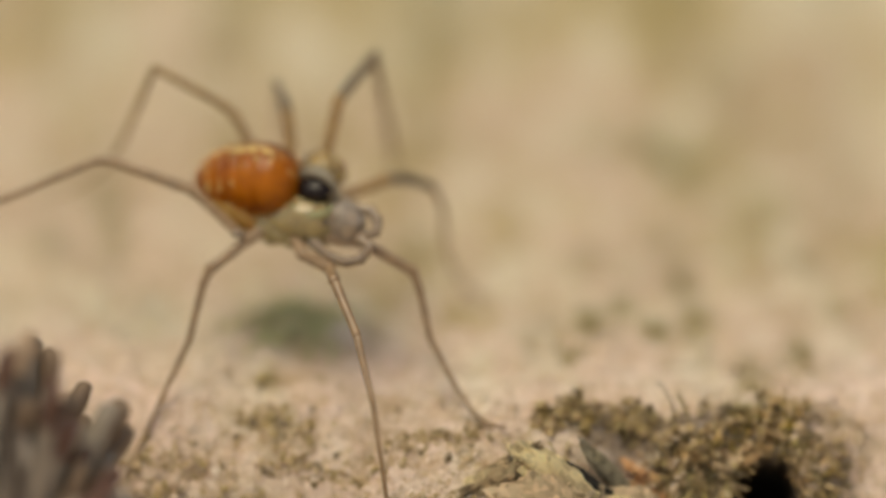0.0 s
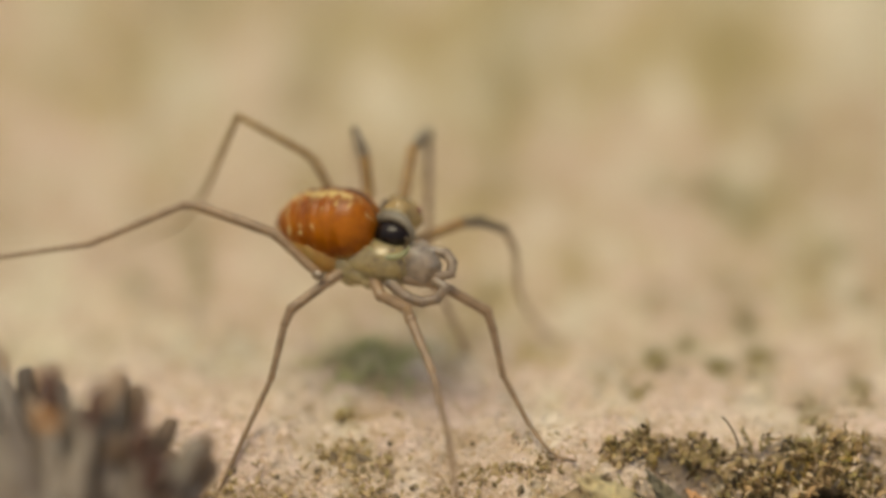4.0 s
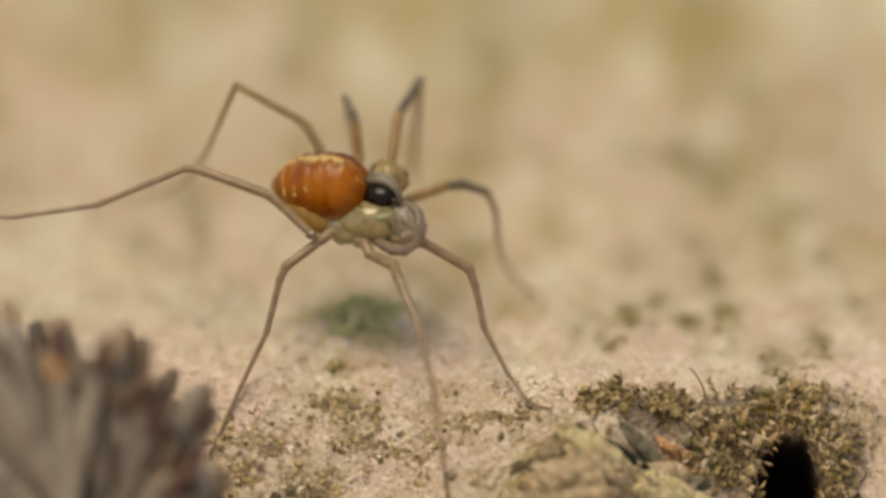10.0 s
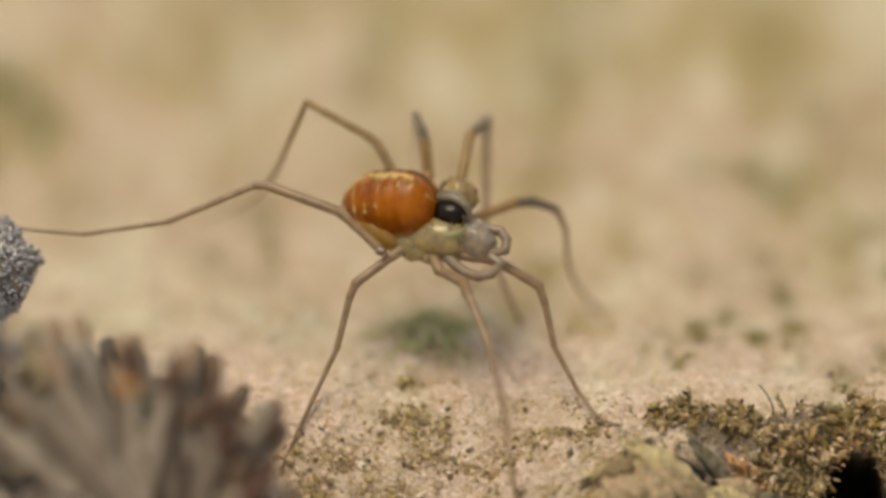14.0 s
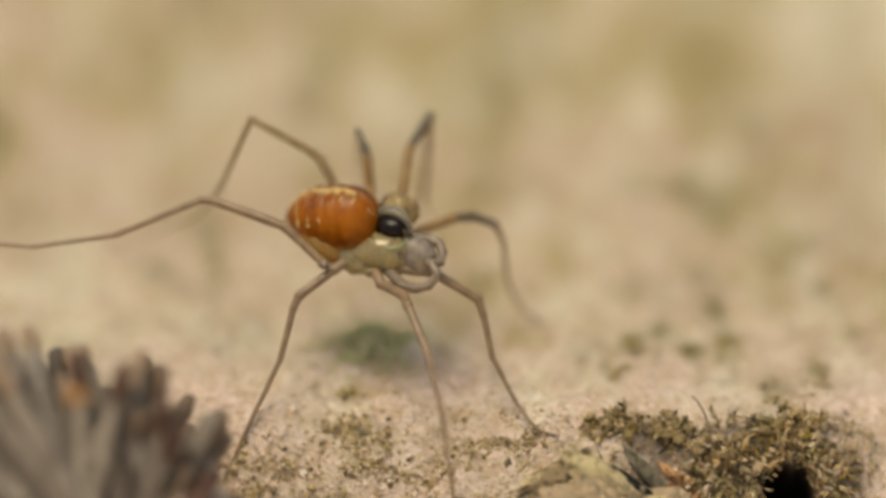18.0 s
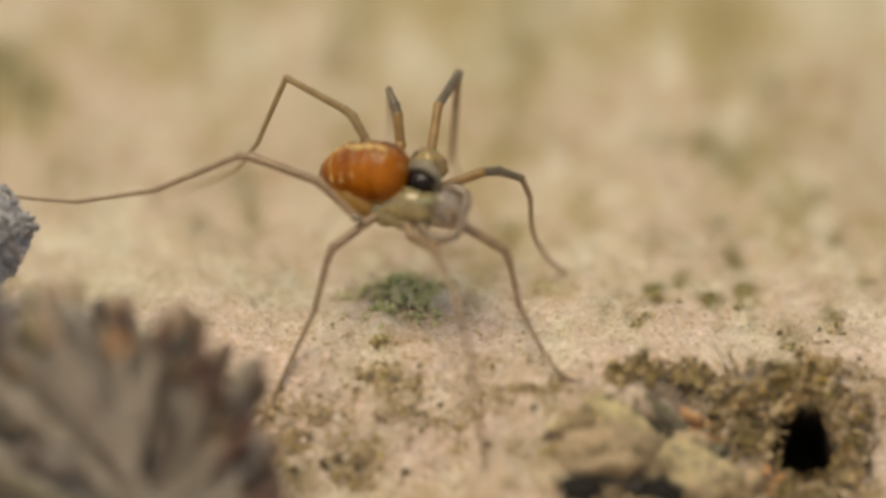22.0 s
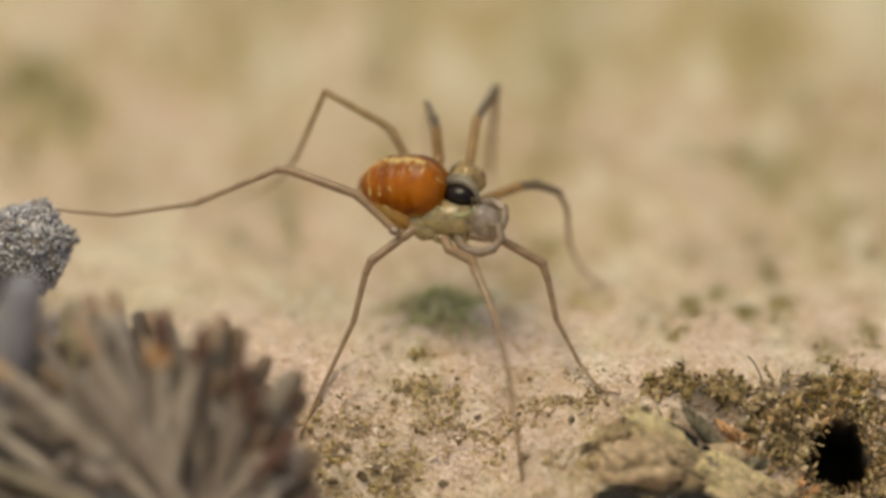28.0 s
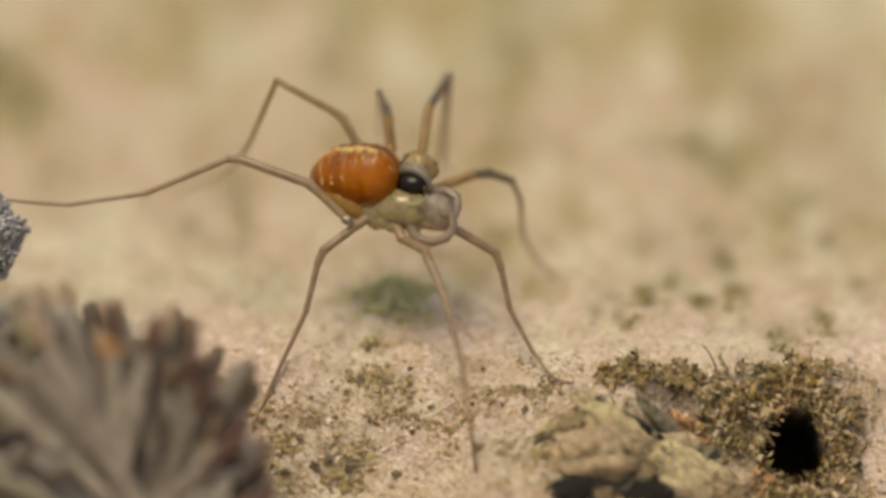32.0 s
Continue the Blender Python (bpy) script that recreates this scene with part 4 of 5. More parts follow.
def build_grey_head():
    """A stalked grey lichen with a head of glassy granules."""
    rng = np.random.default_rng(91)
    thing = new("granular_lichen")
    foot = Vector((-8.9, -3.4, -0.15))
    thing.matrix_world = put(*foot)
    tagged(thing, "stalked grey lichen with a sparkling granular head", "lichen")
    top = Vector((-7.72, -3.05, 1.75)) - foot
    line = curve_points([(0, 0, 0), (0.1, 0.1, 0.6), (0.5, 0.25, 1.2), top], 6)
    v, f = tube(line, np.linspace(0.5, 0.4, len(line)), 14, 0.12, 4)
    part("stalk", mesh("stalk", v, f, stalk_mat), thing, "smooth grey stalk")
    base, faces = ball(20, 26)
    out, spots, sizes = [], [], []
    for p in base:
        v = Vector(p)
        r = 1 + 0.25 * noise.fractal(v * 1.8 + Vector((1, 5, 2)), 1.0, 2.0, 3)
        out.append(top + Vector((v.x * 0.74, v.y * 0.7, v.z * 0.78)) * r)
    head = part("head", mesh("head", out, faces, lobe_mat), thing, "lumpy grey head")
    for k in range(2600):
        v = Vector(rng.normal(size=3)).normalized()
        r = 1 + 0.25 * noise.fractal(v * 1.8 + Vector((1, 5, 2)), 1.0, 2.0, 3)
        spots.append(top + Vector((v.x * 0.74, v.y * 0.7, v.z * 0.78)) * r * rng.uniform(0.98, 1.06))
        sizes.append(rng.uniform(0.025, 0.055))
    v, f = scatter(LUMP, np.array(spots), sizes, 92, 0.8)
    tagged(part("granule_crust", mesh("granule_crust", v, f, head_mat, True), head), kind="stuff")


build_grey_head()


def build_grey_lobe():
    """A broad smooth lobe that stands up close to the lens."""
    foot = Vector((-8.42, -7.60, -1.82))
    line = curve_points([Vector(p) - foot for p in ((-8.42, -7.60, -1.82), (-8.20, -7.40, -0.02), (-7.88, -7.20, 1.78), (-7.59, -7.00, 3.01))], 6)
    v, f = tube(line, np.linspace(0.62, 0.34, len(line)), 16, 0.10, 14)
    ob = new("grey_lichen_lobe", mesh("grey_lichen_lobe", v, f, stalk_mat))
    ob.matrix_world = put(*foot)
    tagged(ob, "broad smooth blue-grey lichen lobe beside the lichen bush", "lichen")


build_grey_lobe()


def build_cup():
    base, faces = ball(12, 18)
    v = base * np.array([0.17, 0.14, 0.12]) * (1 + 0.1 * np.sin(9 * base[:, :1]))
    ob = new("orange_fruiting_body", mesh("orange_fruiting_body", v, faces, orange_mat))
    ob.matrix_world = put(-5.22, -8.75, 2.64)
    tagged(ob, "small orange fruiting body among grey lichen lobes", "fungus")


build_cup()


# ---- the harvestman ----
ROOT = Vector((-1.0, -3.6, -0.03))          # the bark under its belly, mm
harvestman = new("harvestman")
harvestman.matrix_world = put(*ROOT)
tagged(harvestman, "small orange harvestman with big black eyes standing on bark", "harvestman")
HEADING = -24.0                              # it faces right and a little towards the lens


def body_pose(x, y, z, nose_up=0.0):
    return put(x, y, z) @ pose(0, 0, 0, 0, -nose_up, HEADING)


def build_abdomen():
    base, faces = ball(120, 110)
    x, y, z = base.T
    round_off = np.sqrt(np.maximum(1e-6, 1 - x * x))
    full = (1 - np.abs(x) ** np.where(x > 0, 3.4, 2.7)) ** (1 / 2.3) / np.maximum(round_off, 1e-3)      # blunter than an egg
    full = np.where(np.abs(x) > 0.999, 1, full)
    ring = 1 + 0.018 * np.cos(x * 25) * (1 - np.abs(x))
    slim = 1 - 0.15 * step(-0.15, -1.0, x)                        # drawn in towards the tail
    verts = np.stack([x * 0.86, y * 0.57 * full * ring * slim, z * 0.60 * full * ring * slim - 0.02 * step(-0.2, -1.0, x)], 1)
    rng = np.random.default_rng(3)
    ang = np.arctan2(z, -y)                                      # 0 on the near flank, half a turn up to the back
    row = np.cos((x + 0.03 * np.sin(9 * y)) * 25)                # pale rows across the back, one to each segment
    spots = np.clip(fbm(x * 9 + 3, ang * 7, 3, 141) * 2.4 + 0.6, 0, 1)
    dashes = step(0.55, 0.95, row) * (np.exp(-((ang - 0.24) / 0.17) ** 2) + 0.6 * np.exp(-((ang + 0.16) / 0.12) ** 2)) * step(0.25, -0.1, x) * step(-0.95, -0.75, x)
    # Bright reflections near the tail, painted as pale streaks.
    streaks = step(0.75, 0.97, row) * step(-0.45, -0.6, x) * step(-0.1, 0.2, ang) * step(1.7, 1.3, ang)
    back = np.exp(-((ang - 1.42) / 0.17) ** 2) * step(0.97, 0.6, np.abs(x + 0.02))
    # Gloss on the upper flank, put into the colour as paler patches.
    sheen = 0.45 * np.exp(-((ang - 1.0) / 0.18) ** 2) * step(0.3, 0.9, np.cos(x * 25 + 1.0)) * step(-0.6, 0.0, x)
    band = np.clip((2.0 * dashes + 1.3 * streaks) * spots + 0.9 * back * np.clip(spots + 0.2, 0, 1) + sheen * spots, 0, 0.9)
    under = np.clip(step(-0.3, -0.8, z + 0.10 * x + 0.12 * fbm(x * 4, ang * 3, 3, 161)) * 0.85, 0, 1)
    rim = np.clip(0.8 * step(-0.62, -1.0, x) + 0.9 * np.exp(-((ang - 1.86) / 0.16) ** 2), 0, 1)
    me = mesh("abdomen", verts, faces, abdomen_mat, True, {"band": band, "under": under, "rim": rim})
    part("abdomen", me, harvestman, "glossy orange-brown abdomen with pale dashes", body_pose(-0.05, 1.04, 2.73, 14))


build_abdomen()


def blob(name, at, size, material, label="", nose_up=0.0, rough=0.06, seed=0.0, parent=None, turn=None):
    base, faces = ball(22, 30)
    out = [Vector((p[0] * size[0], p[1] * size[1], p[2] * size[2])) * (1 + rough * noise.fractal(Vector(p) * 2.2 + Vector((seed, 0, 0)), 1, 2, 3)) for p in base]
    m = body_pose(*at, nose_up) if turn is None else put(*at) @ pose(0, 0, 0, *turn)
    return part(name, mesh(name, out, faces, material), parent or harvestman, label, m)


blob("cephalothorax", (0.74, 0.66, 2.37), (0.68, 0.48, 0.40), belly_mat, "translucent yellow-green front body", 4, 0.10, 2.0)
blob("underside", (0.38, 0.62, 2.25), (0.55, 0.34, 0.26), belly_mat, "", -6, 0.12, 5.0)
blob("abdomen_underside", (-0.20, 0.80, 2.43), (0.54, 0.34, 0.29), amber_mat, "amber translucent belly", -26, 0.06, 7.0)
cheek = [(0.37 * math.cos(a) + 0.02, -0.03, -0.04 - 0.29 * math.sin(a)) for a in np.linspace(radians(20), radians(150), 13)]
v, f = tube(cheek, 0.05 * np.sin(np.linspace(0.35, 2.9, 13)) + 0.008, 9, 0.15, 3)
part("mint_cheek", mesh("mint_cheek", v, f, skin("mint_cuticle", (0.46, 0.48, 0.25), (0.60, 0.55, 0.28), 0.2, Transmission_Weight=0.4)), harvestman, "pale mint green cheek", put(0.86, 0.30, 2.92) @ pose(0, 0, 0, 0, -8, HEADING))


def build_ocularium():
    hill = blob("ocularium", (1.07, 1.10, 2.86), (0.33, 0.30, 0.32), gold_mat, "golden hump that carries the eyes", 10, 0.2, 9.0)
    blob("collar", (0.87, 1.14, 2.88), (0.09, 0.25, 0.25), groove_mat, "dark brown fold behind the eyes", 8, 0.06, 4.0)
    turn = pose(0, 0, 0, 0, -2, HEADING)
    for side, at, big, material in ((-1, (0.95, 0.68, 2.785), 0.335, eye_mat), (1, (1.33, 1.06, 2.98), 0.075, red_eye)):
        v, f = ball(24, 32)
        m = put(*at) @ turn
        part("eye", mesh("eye", v * np.array([big * 1.02, big * 0.82, big * 0.69]), f, material), harvestman, "large glossy black eye" if side < 0 else "small dark red far eye", m)
    rim = [(0.325 * math.cos(a), -0.17, 0.215 * math.sin(a)) for a in np.linspace(math.pi * 0.95, math.pi * 2.1, 17)]
    v, f = tube(rim, np.full(17, 0.028), 8, 0.1, 5)
    part("eye_rim", mesh("eye_rim", v, f, groove_mat), harvestman, "brown rim under the eye", put(0.95, 0.68, 2.785) @ turn)
    # ridged lids over the near eye, one inside the other
    for k, (lift, wide, thick, material) in enumerate(((0.00, 0.33, 0.035, groove_mat), (0.085, 0.35, 0.08, lid_mat), (0.155, 0.335, 0.04, lid_mat), (0.20, 0.31, 0.028, brow_mat))):
        line = []
        for a in np.linspace(-0.15, math.pi + 0.2, 15):
            line.append((math.cos(a) * wide * 1.05, -0.12 + 0.06 * math.sin(a) + 0.04 * k, 0.02 + math.sin(a) * (0.20 + lift * 0.75)))
        v, f = tube(line, thick * (0.5 + 0.5 * np.sin(np.linspace(0.15, math.pi - 0.15, 15))), 8)
        part("eyelid_ridge", mesh("eyelid_ridge", v, f, material), harvestman, {brow_mat: "cream ridge round the eye", lid_mat: "grey-brown lid of the eye"}.get(material, "brown groove round the eye"), put(0.95, 0.74, 2.77) @ turn)
    # granules on the cheek under the eye
    rng = np.random.default_rng(19)
    for k in range(60):
        f0, s0 = rng.uniform(-0.66, 0.45), rng.uniform(-0.24, 0.14)
        at = Matrix.Rotation(radians(HEADING), 3, "Z") @ Vector((f0, -0.40 + 0.25 * f0 * f0, s0 - 0.10 + 0.12 * f0))
        r = rng.uniform(0.015, 0.04)
        v, f = ball(7, 9)
        part("granule", mesh("granule", v * np.array([r * 1.4, r, r * 0.8]), f, (brow_mat, clear_mat, belly_mat)[k % 3]), harvestman, "", put(0.72 + at.x, 0.68 + at.y, 2.46 + at.z))


build_ocularium()

# chelicerae: two clear bulbs before the mouth
for at, size, tilt in (((1.37, 0.36, 2.39), (0.37, 0.25, 0.33), (0, 28, -20)), ((1.40, 0.70, 2.44), (0.30, 0.18, 0.20), (0, 22, -26))):
    c = blob("chelicera", at, size, clear_mat, "clear glassy jaw", 0, 0.08, at[1] * 5, None, tilt)
    blob("fang", (0.24, 0.0, -0.10), (0.10, 0.075, 0.13), clear_mat, "", 0, 0.06, at[1] * 3, c, (0, 30, 0))
for at in ((-0.20, 0.24, 2.30), (0.30, 0.42, 2.13), (0.62, 0.28, 2.14), (1.0, 0.30, 2.16), (1.28, 0.36, 2.22)):
    blob("coxal_joint", at, (0.15, 0.13, 0.11) if at[0] > 0 else (0.10, 0.09, 0.085), belly_mat if at[0] > 0 else palp_mat, "", 0, 0.12, at[0] * 7)


def aim(way, before=None):
    """A turn that lays +x along 'way', by the shortest way from the turn before."""
    way = Vector(way).normalized()
    if before is None:
        return Vector((1, 0, 0)).rotation_difference(way)
    return (before @ Vector((1, 0, 0))).rotation_difference(way) @ before


def rod(name, length, r0, r1, material, swell=1.15):
    """A leg joint along +x, slightly waisted, with a knuckle at its end."""
    n = 7
    line = [(length * t, 0, 0) for t in np.linspace(0, 1, n)]
    radii = [r0 + (r1 - r0) * t for t in np.linspace(0, 1, n)]
    radii[0] *= 0.92
    radii[-2] *= 1.02
    radii[-1] *= swell
    v, f = tube(line, radii, 12)
    return mesh(name, v, f, material)


JOINTS = ("femur", "patella", "tibia", "metatarsus")


def build_leg(points, widths, paints, seed):
    """A still leg. points: where its joints lie, then a list that ends at the claw. widths: radii of coxa, femur, patella, tibia, metatarsus, claw."""
    *knees, claw = points
    a, b = Vector(knees[0]), Vector(knees[1])
    v, f = tube([a, a.lerp(b, 0.3), a.lerp(b, 0.7), b], (widths[0] * 0.9, widths[0], widths[0] * 0.9, widths[1] * 1.15), 12, 0.03, seed)
    leg = part("leg", mesh("leg", v, f, paints[0]), harvestman)
    for k, name in enumerate(JOINTS):
        a, b = Vector(knees[k + 1]), Vector(knees[k + 2])
        m = put(*a) @ aim(b - a).to_matrix().to_4x4()
        part(name, rod(name, (b - a).length, widths[k + 1], widths[k + 2] * 1.02, paints[k + 1]), leg, "", m)
        part("knuckle", ball_mesh("knuckle", widths[k + 1] * 1.12, paints[k + 1]), leg, "", put(*a))
    line = curve_points([Vector(knees[-1])] + [Vector(q) for q in claw], 6)
    start = line[0].copy()
    v, f = tube([q - start for q in line], np.linspace(widths[5], widths[5] * 0.55, len(line)), 9)
    return part("tarsus", mesh("tarsus", v, f, paints[5]), leg, "", put(*start))


def ball_mesh(name, r, material):
    v, f = ball(10, 14)
    return mesh(name, v * r, f, material)


# Where each joint lies over the bark under the belly, mm: coxa, trochanter, and on down to the claw.
LEGS = {}
LEGS["near_iv"] = [(-0.18, 0.25, 2.28), (-0.87, 0.64, 2.81), (-2.06, 1.03, 3.09), (-2.29, 1.04, 3.1), (-3.74, 0.85, 2.52), (-5.14, 0.84, 2.29), [(-6.14, 0.88, 2.37), (-6.62, 0.96, 2.51)]]
LEGS["near_iii"] = [(0.21, 0.48, 2.26), (-0.04, 0.31, 2.15), (-0.62, 0.02, 1.81), (-0.72, -0.09, 1.61), (-0.93, -0.49, 0.86), (-1.35, -0.91, 0.07), [(-1.63, -1.19, -0.46), (-1.87, -1.55, -0.86)]]
LEGS["near_ii"] = [(0.65, 0.27, 2.19), (0.77, -0.02, 2.07), (1.16, -0.44, 2.07), (1.23, -0.81, 2.07), (1.56, -1.58, 1.58), (1.8, -2.39, 0.87), [(1.88, -2.7, 0.38), (1.97, -2.76, -0.26), (2.03, -2.59, -0.9), (2.05, -2.64, -1.19)]]
LEGS["near_i"] = [(1.16, 0.24, 2.22), (1.66, 0.20, 2.16), (2.41, 0.00, 1.78), (2.51, -0.14, 1.52), (2.66, -0.47, 0.90), (3.05, -0.90, 0.29), [(3.40, -1.27, -0.01), (3.77, -1.44, -0.07)]]
LEGS["far_i"] = [(1.06, 1.04, 2.25), (1.28, 1.27, 2.35), (2.01, 1.57, 2.50), (2.32, 1.72, 2.45), (2.72, 1.83, 2.24), (2.87, 1.85, 1.86), [(2.93, 1.91, 1.11), (3.18, 2.14, 0.48), (3.59, 2.30, 0.01)]]
LEGS["far_iii"] = [(0.51, 1.62, 2.69), (0.57, 1.84, 2.91), (0.52, 2.1, 3.37), (0.47, 2.22, 3.51), (0.36, 2.45, 3.71), (0.41, 4.48, 1.89), [(0.46, 5.99, 0.69), (0.49, 6.67, 0.05)]]
LEGS["far_iv"] = [(0.11, 1.48, 2.87), (-0.02, 1.6, 3.09), (-0.27, 1.82, 3.49), (-0.43, 1.88, 3.6), (-1.45, 2.18, 4.07), (-1.97, 2.21, 2.74), [(-2.35, 2.71, 1.98), (-3.11, 3.81, 1.06), (-4.18, 5.1, 0.04)]]
PALP_FOOT = {"near": (0.91, 0.21, 2.18), "far": (1.16, 0.63, 2.55)}
PALP_STEP = {"near": 0.232, "far": 0.217}
NEAR_PAINT = (leg_brown, leg_brown, leg_brown, leg_brown, leg_brown, leg_brown)
FAR_PAINT = (leg_amber, leg_amber, leg_dark, leg_dark, leg_brown, leg_brown)
THICK = {"near_iv": (0.078, 0.085, 0.075, 0.06, 0.045, 0.033), "near_iii": (0.10, 0.08, 0.075, 0.062, 0.048, 0.036), "near_ii": (0.10, 0.09, 0.086, 0.082, 0.062, 0.044),
         "near_i": (0.10, 0.085, 0.078, 0.062, 0.048, 0.036), "far_i": (0.10, 0.085, 0.085, 0.085, 0.06, 0.045), "far_iii": (0.10, 0.095, 0.09, 0.085, 0.05, 0.04), "far_iv": (0.10, 0.085, 0.08, 0.075, 0.055, 0.04)}
for k, (which, points) in enumerate(LEGS.items()):
    build_leg(points, THICK[which], (leg_gold,) * 6 if which == "far_iv" else FAR_PAINT if which.startswith("far") else NEAR_PAINT, 40 + k)

# the far second leg, which it lifts and draws through its mouth
LEG_SIZES = (0.9, 1.0, 2.15, 1.5, 1.5)
HIP = Vector((1.11, 1.51, 2.91))
v, f = tube([(1.01, 1.26, 2.65), HIP], (0.10, 0.10), 12)
second = part("leg", mesh("leg", v, f, leg_amber), harvestman, "long amber leg being cleaned")
SECOND = []
for name, length, r0, r1, material in zip(("femur", "patella", "tibia", "metatarsus", "tarsus"), LEG_SIZES, (0.09, 0.085, 0.07, 0.045, 0.036), (0.082, 0.08, 0.05, 0.04, 0.018),
                                          (leg_amber, leg_dark, leg_brown, leg_brown, leg_brown)):
    joint = part(name, rod(name, length, r0, r1, material), second)
    SECOND.append(joint)

# the two palps: each a chain of short clear joints
PALPS = {}
for which, length in PALP_STEP.items():
    PALPS[which] = []
    stump = blob("palp", PALP_FOOT[which], (0.11, 0.10, 0.10), clear_mat, "clear bent palp", 0, 0.05, 1.0)
    for k in range(6):
        r = 0.098 - 0.004 * k
        joint = part("palp_joint", rod("palp_joint", length, r, r * 0.96, palp_mat, 1.04), harvestman, "clear joint of a palp")
        PALPS[which].append(joint)

# the point that the lens is focused on, drawn slowly away from the eye
focus = new("focus_point")
tagged(focus, kind="structure")
cam.data.dof.use_dof, cam.data.dof.aperture_fstop = True, 25.0
cam.data.dof.focus_object = focus
FOCUS_ROWS = ((0, -5.15), (0.12, -5.1), (0.45, -4.4), (3, -4.5), (8, -4.45), (10, -4.2), (13, -4.15), (16, -4.4), (18, -4.45), (20, -4.3), (20.5, -4.2), (21, -3.75), (21.5, -3.9),
              (22, -3.0), (22.5, -3.8), (23, -3.95), (24, -4.35), (25, -4.6), (28, -4.2), (28.5, -4.4), (29, -4.55), (29.6, -4.6), (30, -4.55), (31, -4.25), (32, -4.15))


# ---- what moves ----
def chain(joints, foot, rows):
    """Key a chain of rods, each hung on the end of the one before."""
    turns = [None] * len(joints)
    keys = [[] for _ in joints]
    for t, *ends in rows:
        at = Vector(foot)
        for k, (joint, end) in enumerate(zip(joints, ends)):
            turns[k] = aim(Vector(end) - at, turns[k])
            keys[k].append((t, put(*at) @ turns[k].to_matrix().to_4x4()))
            at = Vector(end)
    for joint, rows_of_joint in zip(joints, keys):
        walk(joint, rows_of_joint)


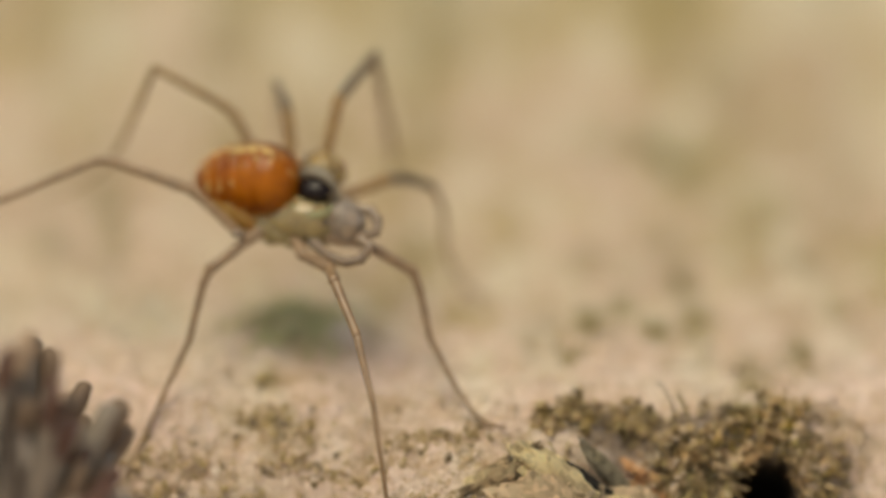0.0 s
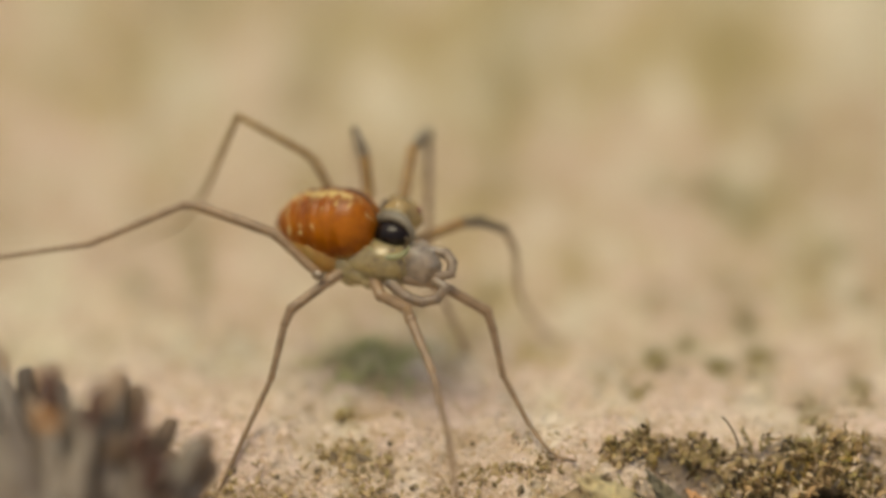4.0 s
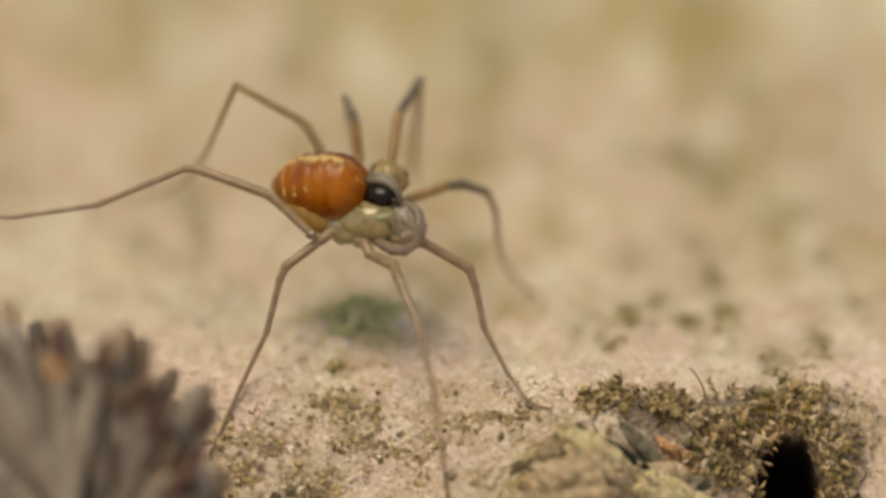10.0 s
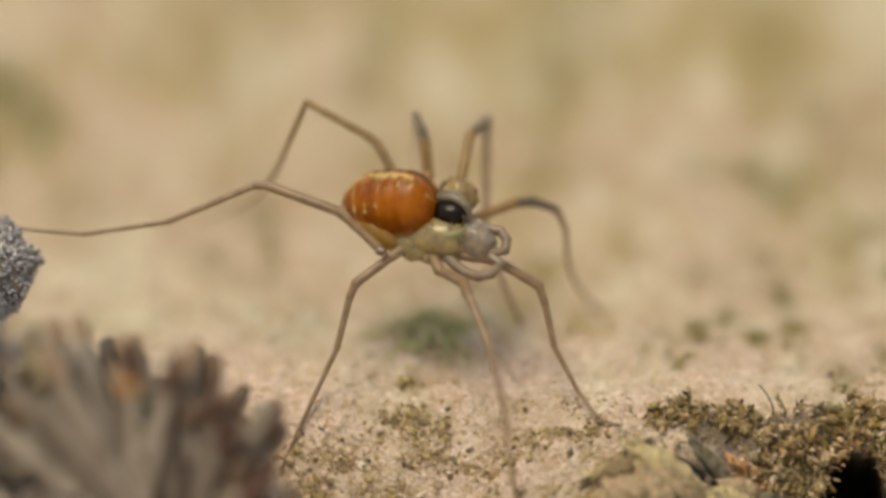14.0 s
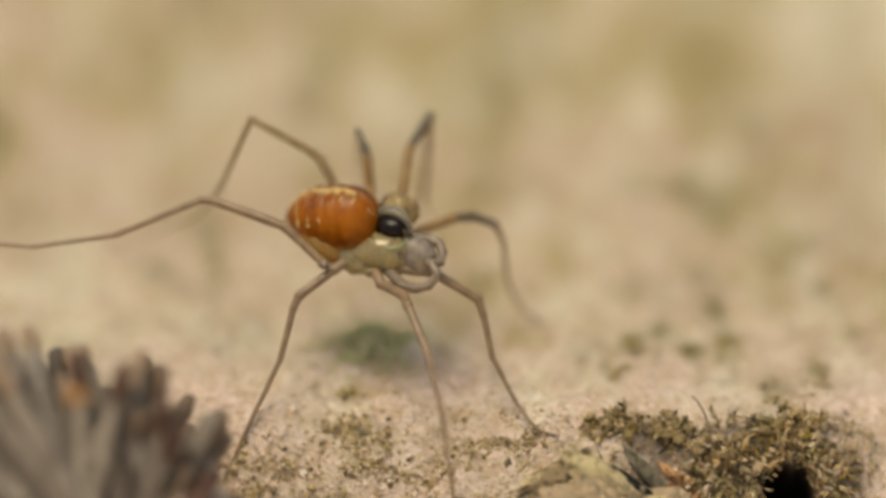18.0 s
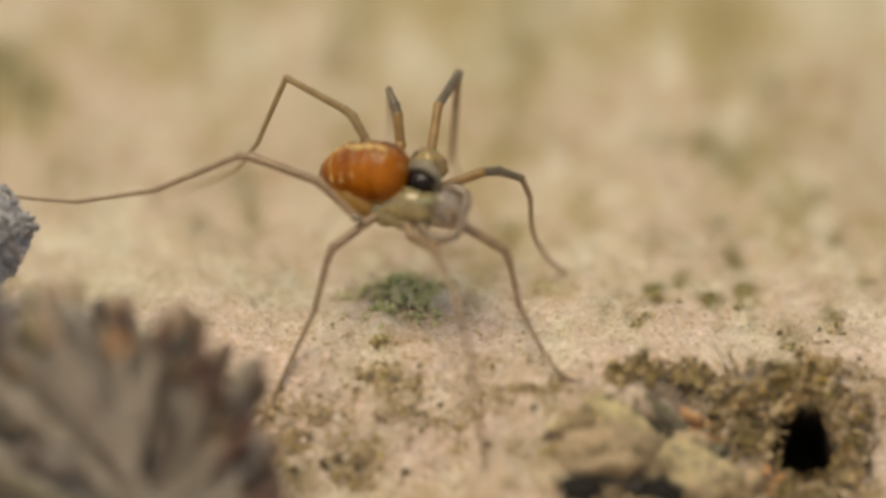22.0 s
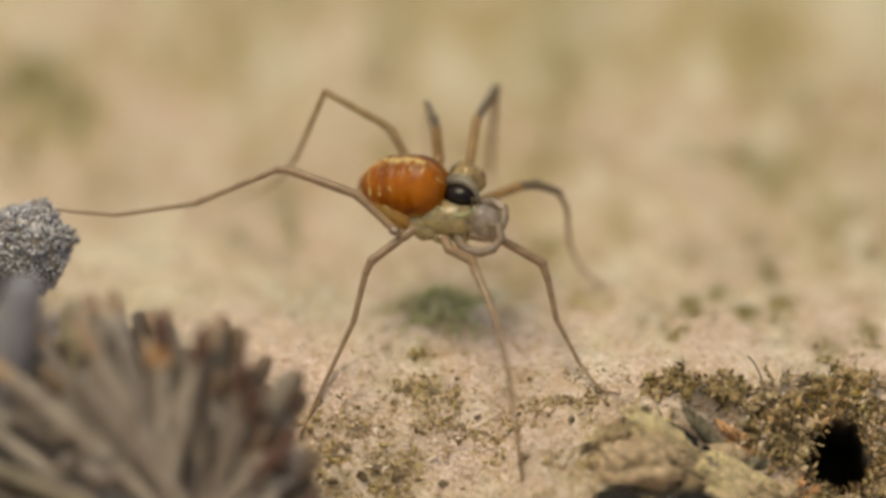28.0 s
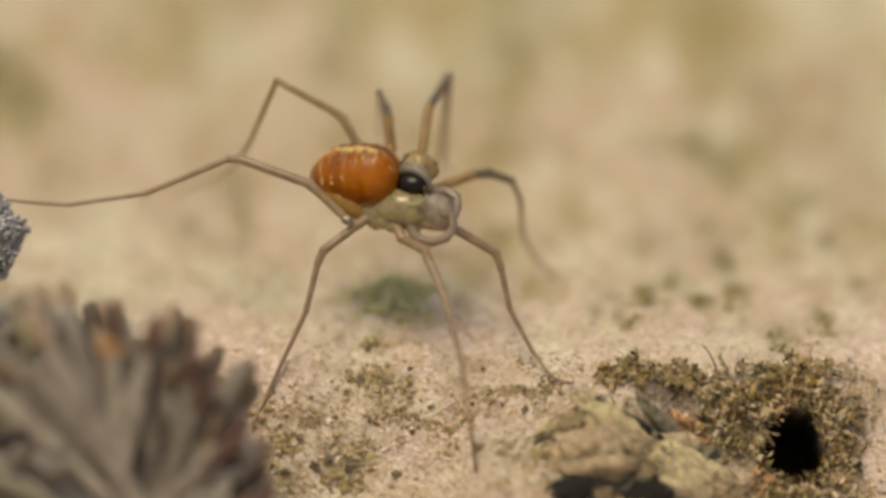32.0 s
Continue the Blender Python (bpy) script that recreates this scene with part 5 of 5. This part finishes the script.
SECOND_ROWS = [
    (0, (1.30, 1.92, 3.69), (1.84, 2.69, 4.02), (2.13, 3.34, 1.99), (2.19, 4.45, 0.98), (2.25, 5.64, 0.07)),
    (0.6, (1.30, 1.92, 3.69), (1.84, 2.69, 4.02), (2.13, 3.34, 1.99), (2.19, 4.45, 0.98), (2.25, 5.64, 0.07)),
    (0.65, (1.06, 1.93, 3.71), (1.42, 2.68, 4.26), (2.31, 1.35, 2.82), (2.52, 2.18, 1.59), (2.56, 0.68, 1.59)),
    (0.7, (0.79, 1.90, 3.65), (0.99, 2.36, 4.52), (2.38, 1.10, 3.47), (2.74, -0.35, 3.38), (2.63, -1.85, 3.38)),
    (0.8, (0.68, 2.20, 3.30), (1.05, 2.63, 4.12), (1.69, 0.93, 2.98), (1.81, -0.54, 2.69), (1.45, -1.99, 2.57)),
    (0.9, (0.81, 1.91, 3.66), (1.29, 2.70, 4.04), (1.38, 1.69, 2.14), (1.66, 0.22, 2.18), (0.94, -1.01, 1.71)),
    (1, (0.78, 1.90, 3.65), (1.09, 2.84, 3.77), (1.32, 1.84, 1.88), (1.62, 0.37, 1.98), (0.92, -0.91, 1.63)),
    (1.1, (1.08, 2.30, 3.34), (1.14, 3.27, 3.10), (1.28, 1.87, 1.47), (1.56, 0.45, 1.88), (1.11, 0.88, 0.52)),
    (1.2, (1.18, 2.39, 3.10), (1.23, 3.36, 2.87), (1.28, 1.66, 1.55), (1.54, 0.25, 1.99), (1.16, 0.57, 0.57)),
    (1.6, (1.18, 2.39, 3.10), (1.23, 3.36, 2.87), (1.28, 1.66, 1.55), (1.54, 0.25, 1.99), (1.11, 0.47, 0.57)),
    (1.8, (1.22, 2.32, 3.28), (1.42, 3.27, 3.02), (1.31, 1.75, 1.51), (1.52, 0.34, 1.98), (0.73, 1.08, 0.95)),
    (2.2, (1.26, 2.18, 3.49), (1.48, 3.10, 3.16), (1.34, 1.66, 1.57), (1.52, 0.25, 2.05), (0.68, 1.05, 1.10)),
    (3.5, (1.27, 2.16, 3.51), (1.50, 3.08, 3.20), (1.34, 1.71, 1.55), (1.52, 0.30, 2.02), (0.67, 1.14, 1.11)),
    (4.4, (1.26, 2.16, 3.51), (1.52, 3.12, 3.40), (1.66, 1.63, 1.86), (1.79, 2.65, 0.78), (1.57, 3.64, -0.33)),
    (5, (1.25, 2.17, 3.51), (1.53, 3.13, 3.51), (1.59, 3.05, 1.37), (1.67, 4.06, 0.26), (1.64, 5.21, -0.70)),
    (5.5, (1.24, 2.19, 3.49), (1.54, 3.14, 3.56), (1.49, 3.96, 1.58), (1.55, 5.13, 0.64), (1.66, 6.37, -0.20)),
    (7, (1.24, 2.15, 3.53), (1.60, 3.07, 3.69), (1.48, 3.68, 1.63), (1.55, 4.89, 0.75), (1.68, 6.15, -0.06)),
    (11.5, (1.24, 2.15, 3.53), (1.60, 3.07, 3.69), (1.48, 3.68, 1.63), (1.55, 4.89, 0.75), (1.68, 6.15, -0.06)),
    (11.55, (1.01, 1.93, 3.70), (1.28, 2.70, 4.27), (1.86, 1.11, 2.95), (2.17, 1.93, 1.73), (2.21, 0.43, 1.73)),
    (11.6, (0.77, 1.90, 3.65), (0.86, 2.37, 4.53), (1.66, 0.49, 3.83), (1.95, -0.96, 3.58), (1.75, -2.43, 3.36)),
    (11.7, (0.69, 1.88, 3.61), (0.91, 2.34, 4.48), (1.32, 0.30, 3.93), (1.65, -1.00, 3.27), (1.16, -2.13, 2.42)),
    (11.8, (0.74, 2.09, 3.49), (1.10, 3.01, 3.63), (1.28, 1.68, 1.95), (1.62, 0.23, 2.06), (0.96, -1.10, 1.81)),
    (11.9, (1.13, 2.35, 3.23), (1.17, 3.32, 2.99), (1.28, 1.71, 1.56), (1.56, 0.29, 1.97), (1.11, 0.73, 0.60)),
    (12, (1.18, 2.39, 3.10), (1.23, 3.36, 2.87), (1.28, 1.66, 1.55), (1.54, 0.25, 1.99), (1.16, 0.57, 0.57)),
    (12.6, (1.18, 2.39, 3.10), (1.23, 3.36, 2.87), (1.28, 1.66, 1.55), (1.54, 0.25, 1.99), (0.99, 0.21, 0.59)),
    (12.8, (1.20, 2.34, 3.24), (1.28, 3.30, 2.95), (1.31, 1.67, 1.55), (1.52, 0.26, 2.02), (0.73, 0.99, 0.98)),
    (13.5, (1.28, 2.21, 3.45), (1.54, 3.13, 3.16), (1.36, 1.73, 1.54), (1.52, 0.32, 2.01), (0.76, 1.23, 1.10)),
    (14.4, (1.26, 2.20, 3.47), (1.56, 3.14, 3.35), (1.66, 1.64, 1.81), (1.79, 2.69, 0.75), (1.57, 3.68, -0.35)),
    (15, (1.25, 2.17, 3.51), (1.58, 3.11, 3.56), (1.59, 2.97, 1.41), (1.67, 3.98, 0.30), (1.64, 5.13, -0.66)),
    (15.5, (1.24, 2.15, 3.53), (1.60, 3.07, 3.69), (1.48, 3.68, 1.63), (1.55, 4.89, 0.75), (1.68, 6.15, -0.06)),
    (32, (1.24, 2.15, 3.53), (1.60, 3.07, 3.69), (1.48, 3.68, 1.63), (1.55, 4.89, 0.75), (1.68, 6.15, -0.06)),
]
PALP_POSES = {}
PALP_POSES["near"] = {"open": ((1.05, 0.04, 2.12), (1.21, -0.13, 2.07), (1.41, -0.24, 2.07), (1.63, -0.26, 2.13), (1.78, -0.18, 2.29), (1.61, -0.04, 2.34)), "ball": ((0.98, -0.01, 2.15), (1.11, -0.20, 2.13), (1.32, -0.29, 2.14), (1.54, -0.29, 2.22), (1.68, -0.19, 2.38), (1.64, -0.04, 2.55)), "out": ((1.10, 0.08, 2.14), (1.28, -0.05, 2.09), (1.48, -0.16, 2.03), (1.64, -0.29, 1.92), (1.68, -0.45, 1.77), (1.57, -0.55, 1.59)), "tuck": ((1.02, 0.01, 2.20), (1.15, -0.18, 2.22), (1.34, -0.30, 2.27), (1.52, -0.29, 2.41), (1.53, -0.18, 2.62), (1.35, -0.11, 2.74))}
PALP_POSES["far"] = {"open": ((1.37, 0.57, 2.55), (1.57, 0.51, 2.56), (1.78, 0.44, 2.56), (1.88, 0.27, 2.48), (1.85, 0.08, 2.39), (1.65, -0.01, 2.39)), "ball": ((1.35, 0.61, 2.65), (1.55, 0.56, 2.70), (1.73, 0.44, 2.64), (1.74, 0.25, 2.54), (1.68, 0.06, 2.46), (1.48, 0.05, 2.53)), "out": ((1.32, 0.66, 2.69), (1.50, 0.67, 2.80), (1.70, 0.62, 2.72), (1.81, 0.49, 2.58), (1.84, 0.34, 2.43), (1.80, 0.19, 2.28)), "tuck": ((1.32, 0.56, 2.67), (1.47, 0.41, 2.70), (1.57, 0.22, 2.67), (1.57, 0.01, 2.60), (1.52, -0.19, 2.55), (1.32, -0.26, 2.52))}
PALP_TIMES = {
    "near": ((0, "open"), (0.1, "open"), (0.3, "ball"), (0.85, "ball"), (1.0, "open"), (1.15, "out"), (1.3, "open"), (1.5, "ball"), (1.7, "out"), (1.9, "open"), (8.1, "open"), (8.4, "tuck"), (11.7, "tuck"),
             (11.95, "out"), (12.15, "out"), (12.4, "open"), (17.6, "open"), (18.4, "ball"), (32, "ball")),
    "far": ((0, "open"), (0.1, "open"), (0.3, "ball"), (0.8, "ball"), (0.95, "out"), (1.2, "out"), (1.4, "ball"), (1.7, "ball"), (1.9, "open"), (8.1, "open"), (8.4, "tuck"), (11.65, "tuck"),
            (11.85, "out"), (12.05, "out"), (12.2, "ball"), (12.4, "out"), (12.55, "ball"), (12.8, "open"), (17.6, "open"), (18.4, "ball"), (32, "ball")),
}


def motions():
    chain(SECOND, HIP, SECOND_ROWS)
    walk(focus, [(t, put(0, d * math.cos(radians(DOWN)), -d * math.sin(radians(DOWN)))) for t, d in FOCUS_ROWS])
    for which, times in PALP_TIMES.items():
        chain(PALPS[which], PALP_FOOT[which], [(t, *PALP_POSES[which][state]) for t, state in times])


motions()
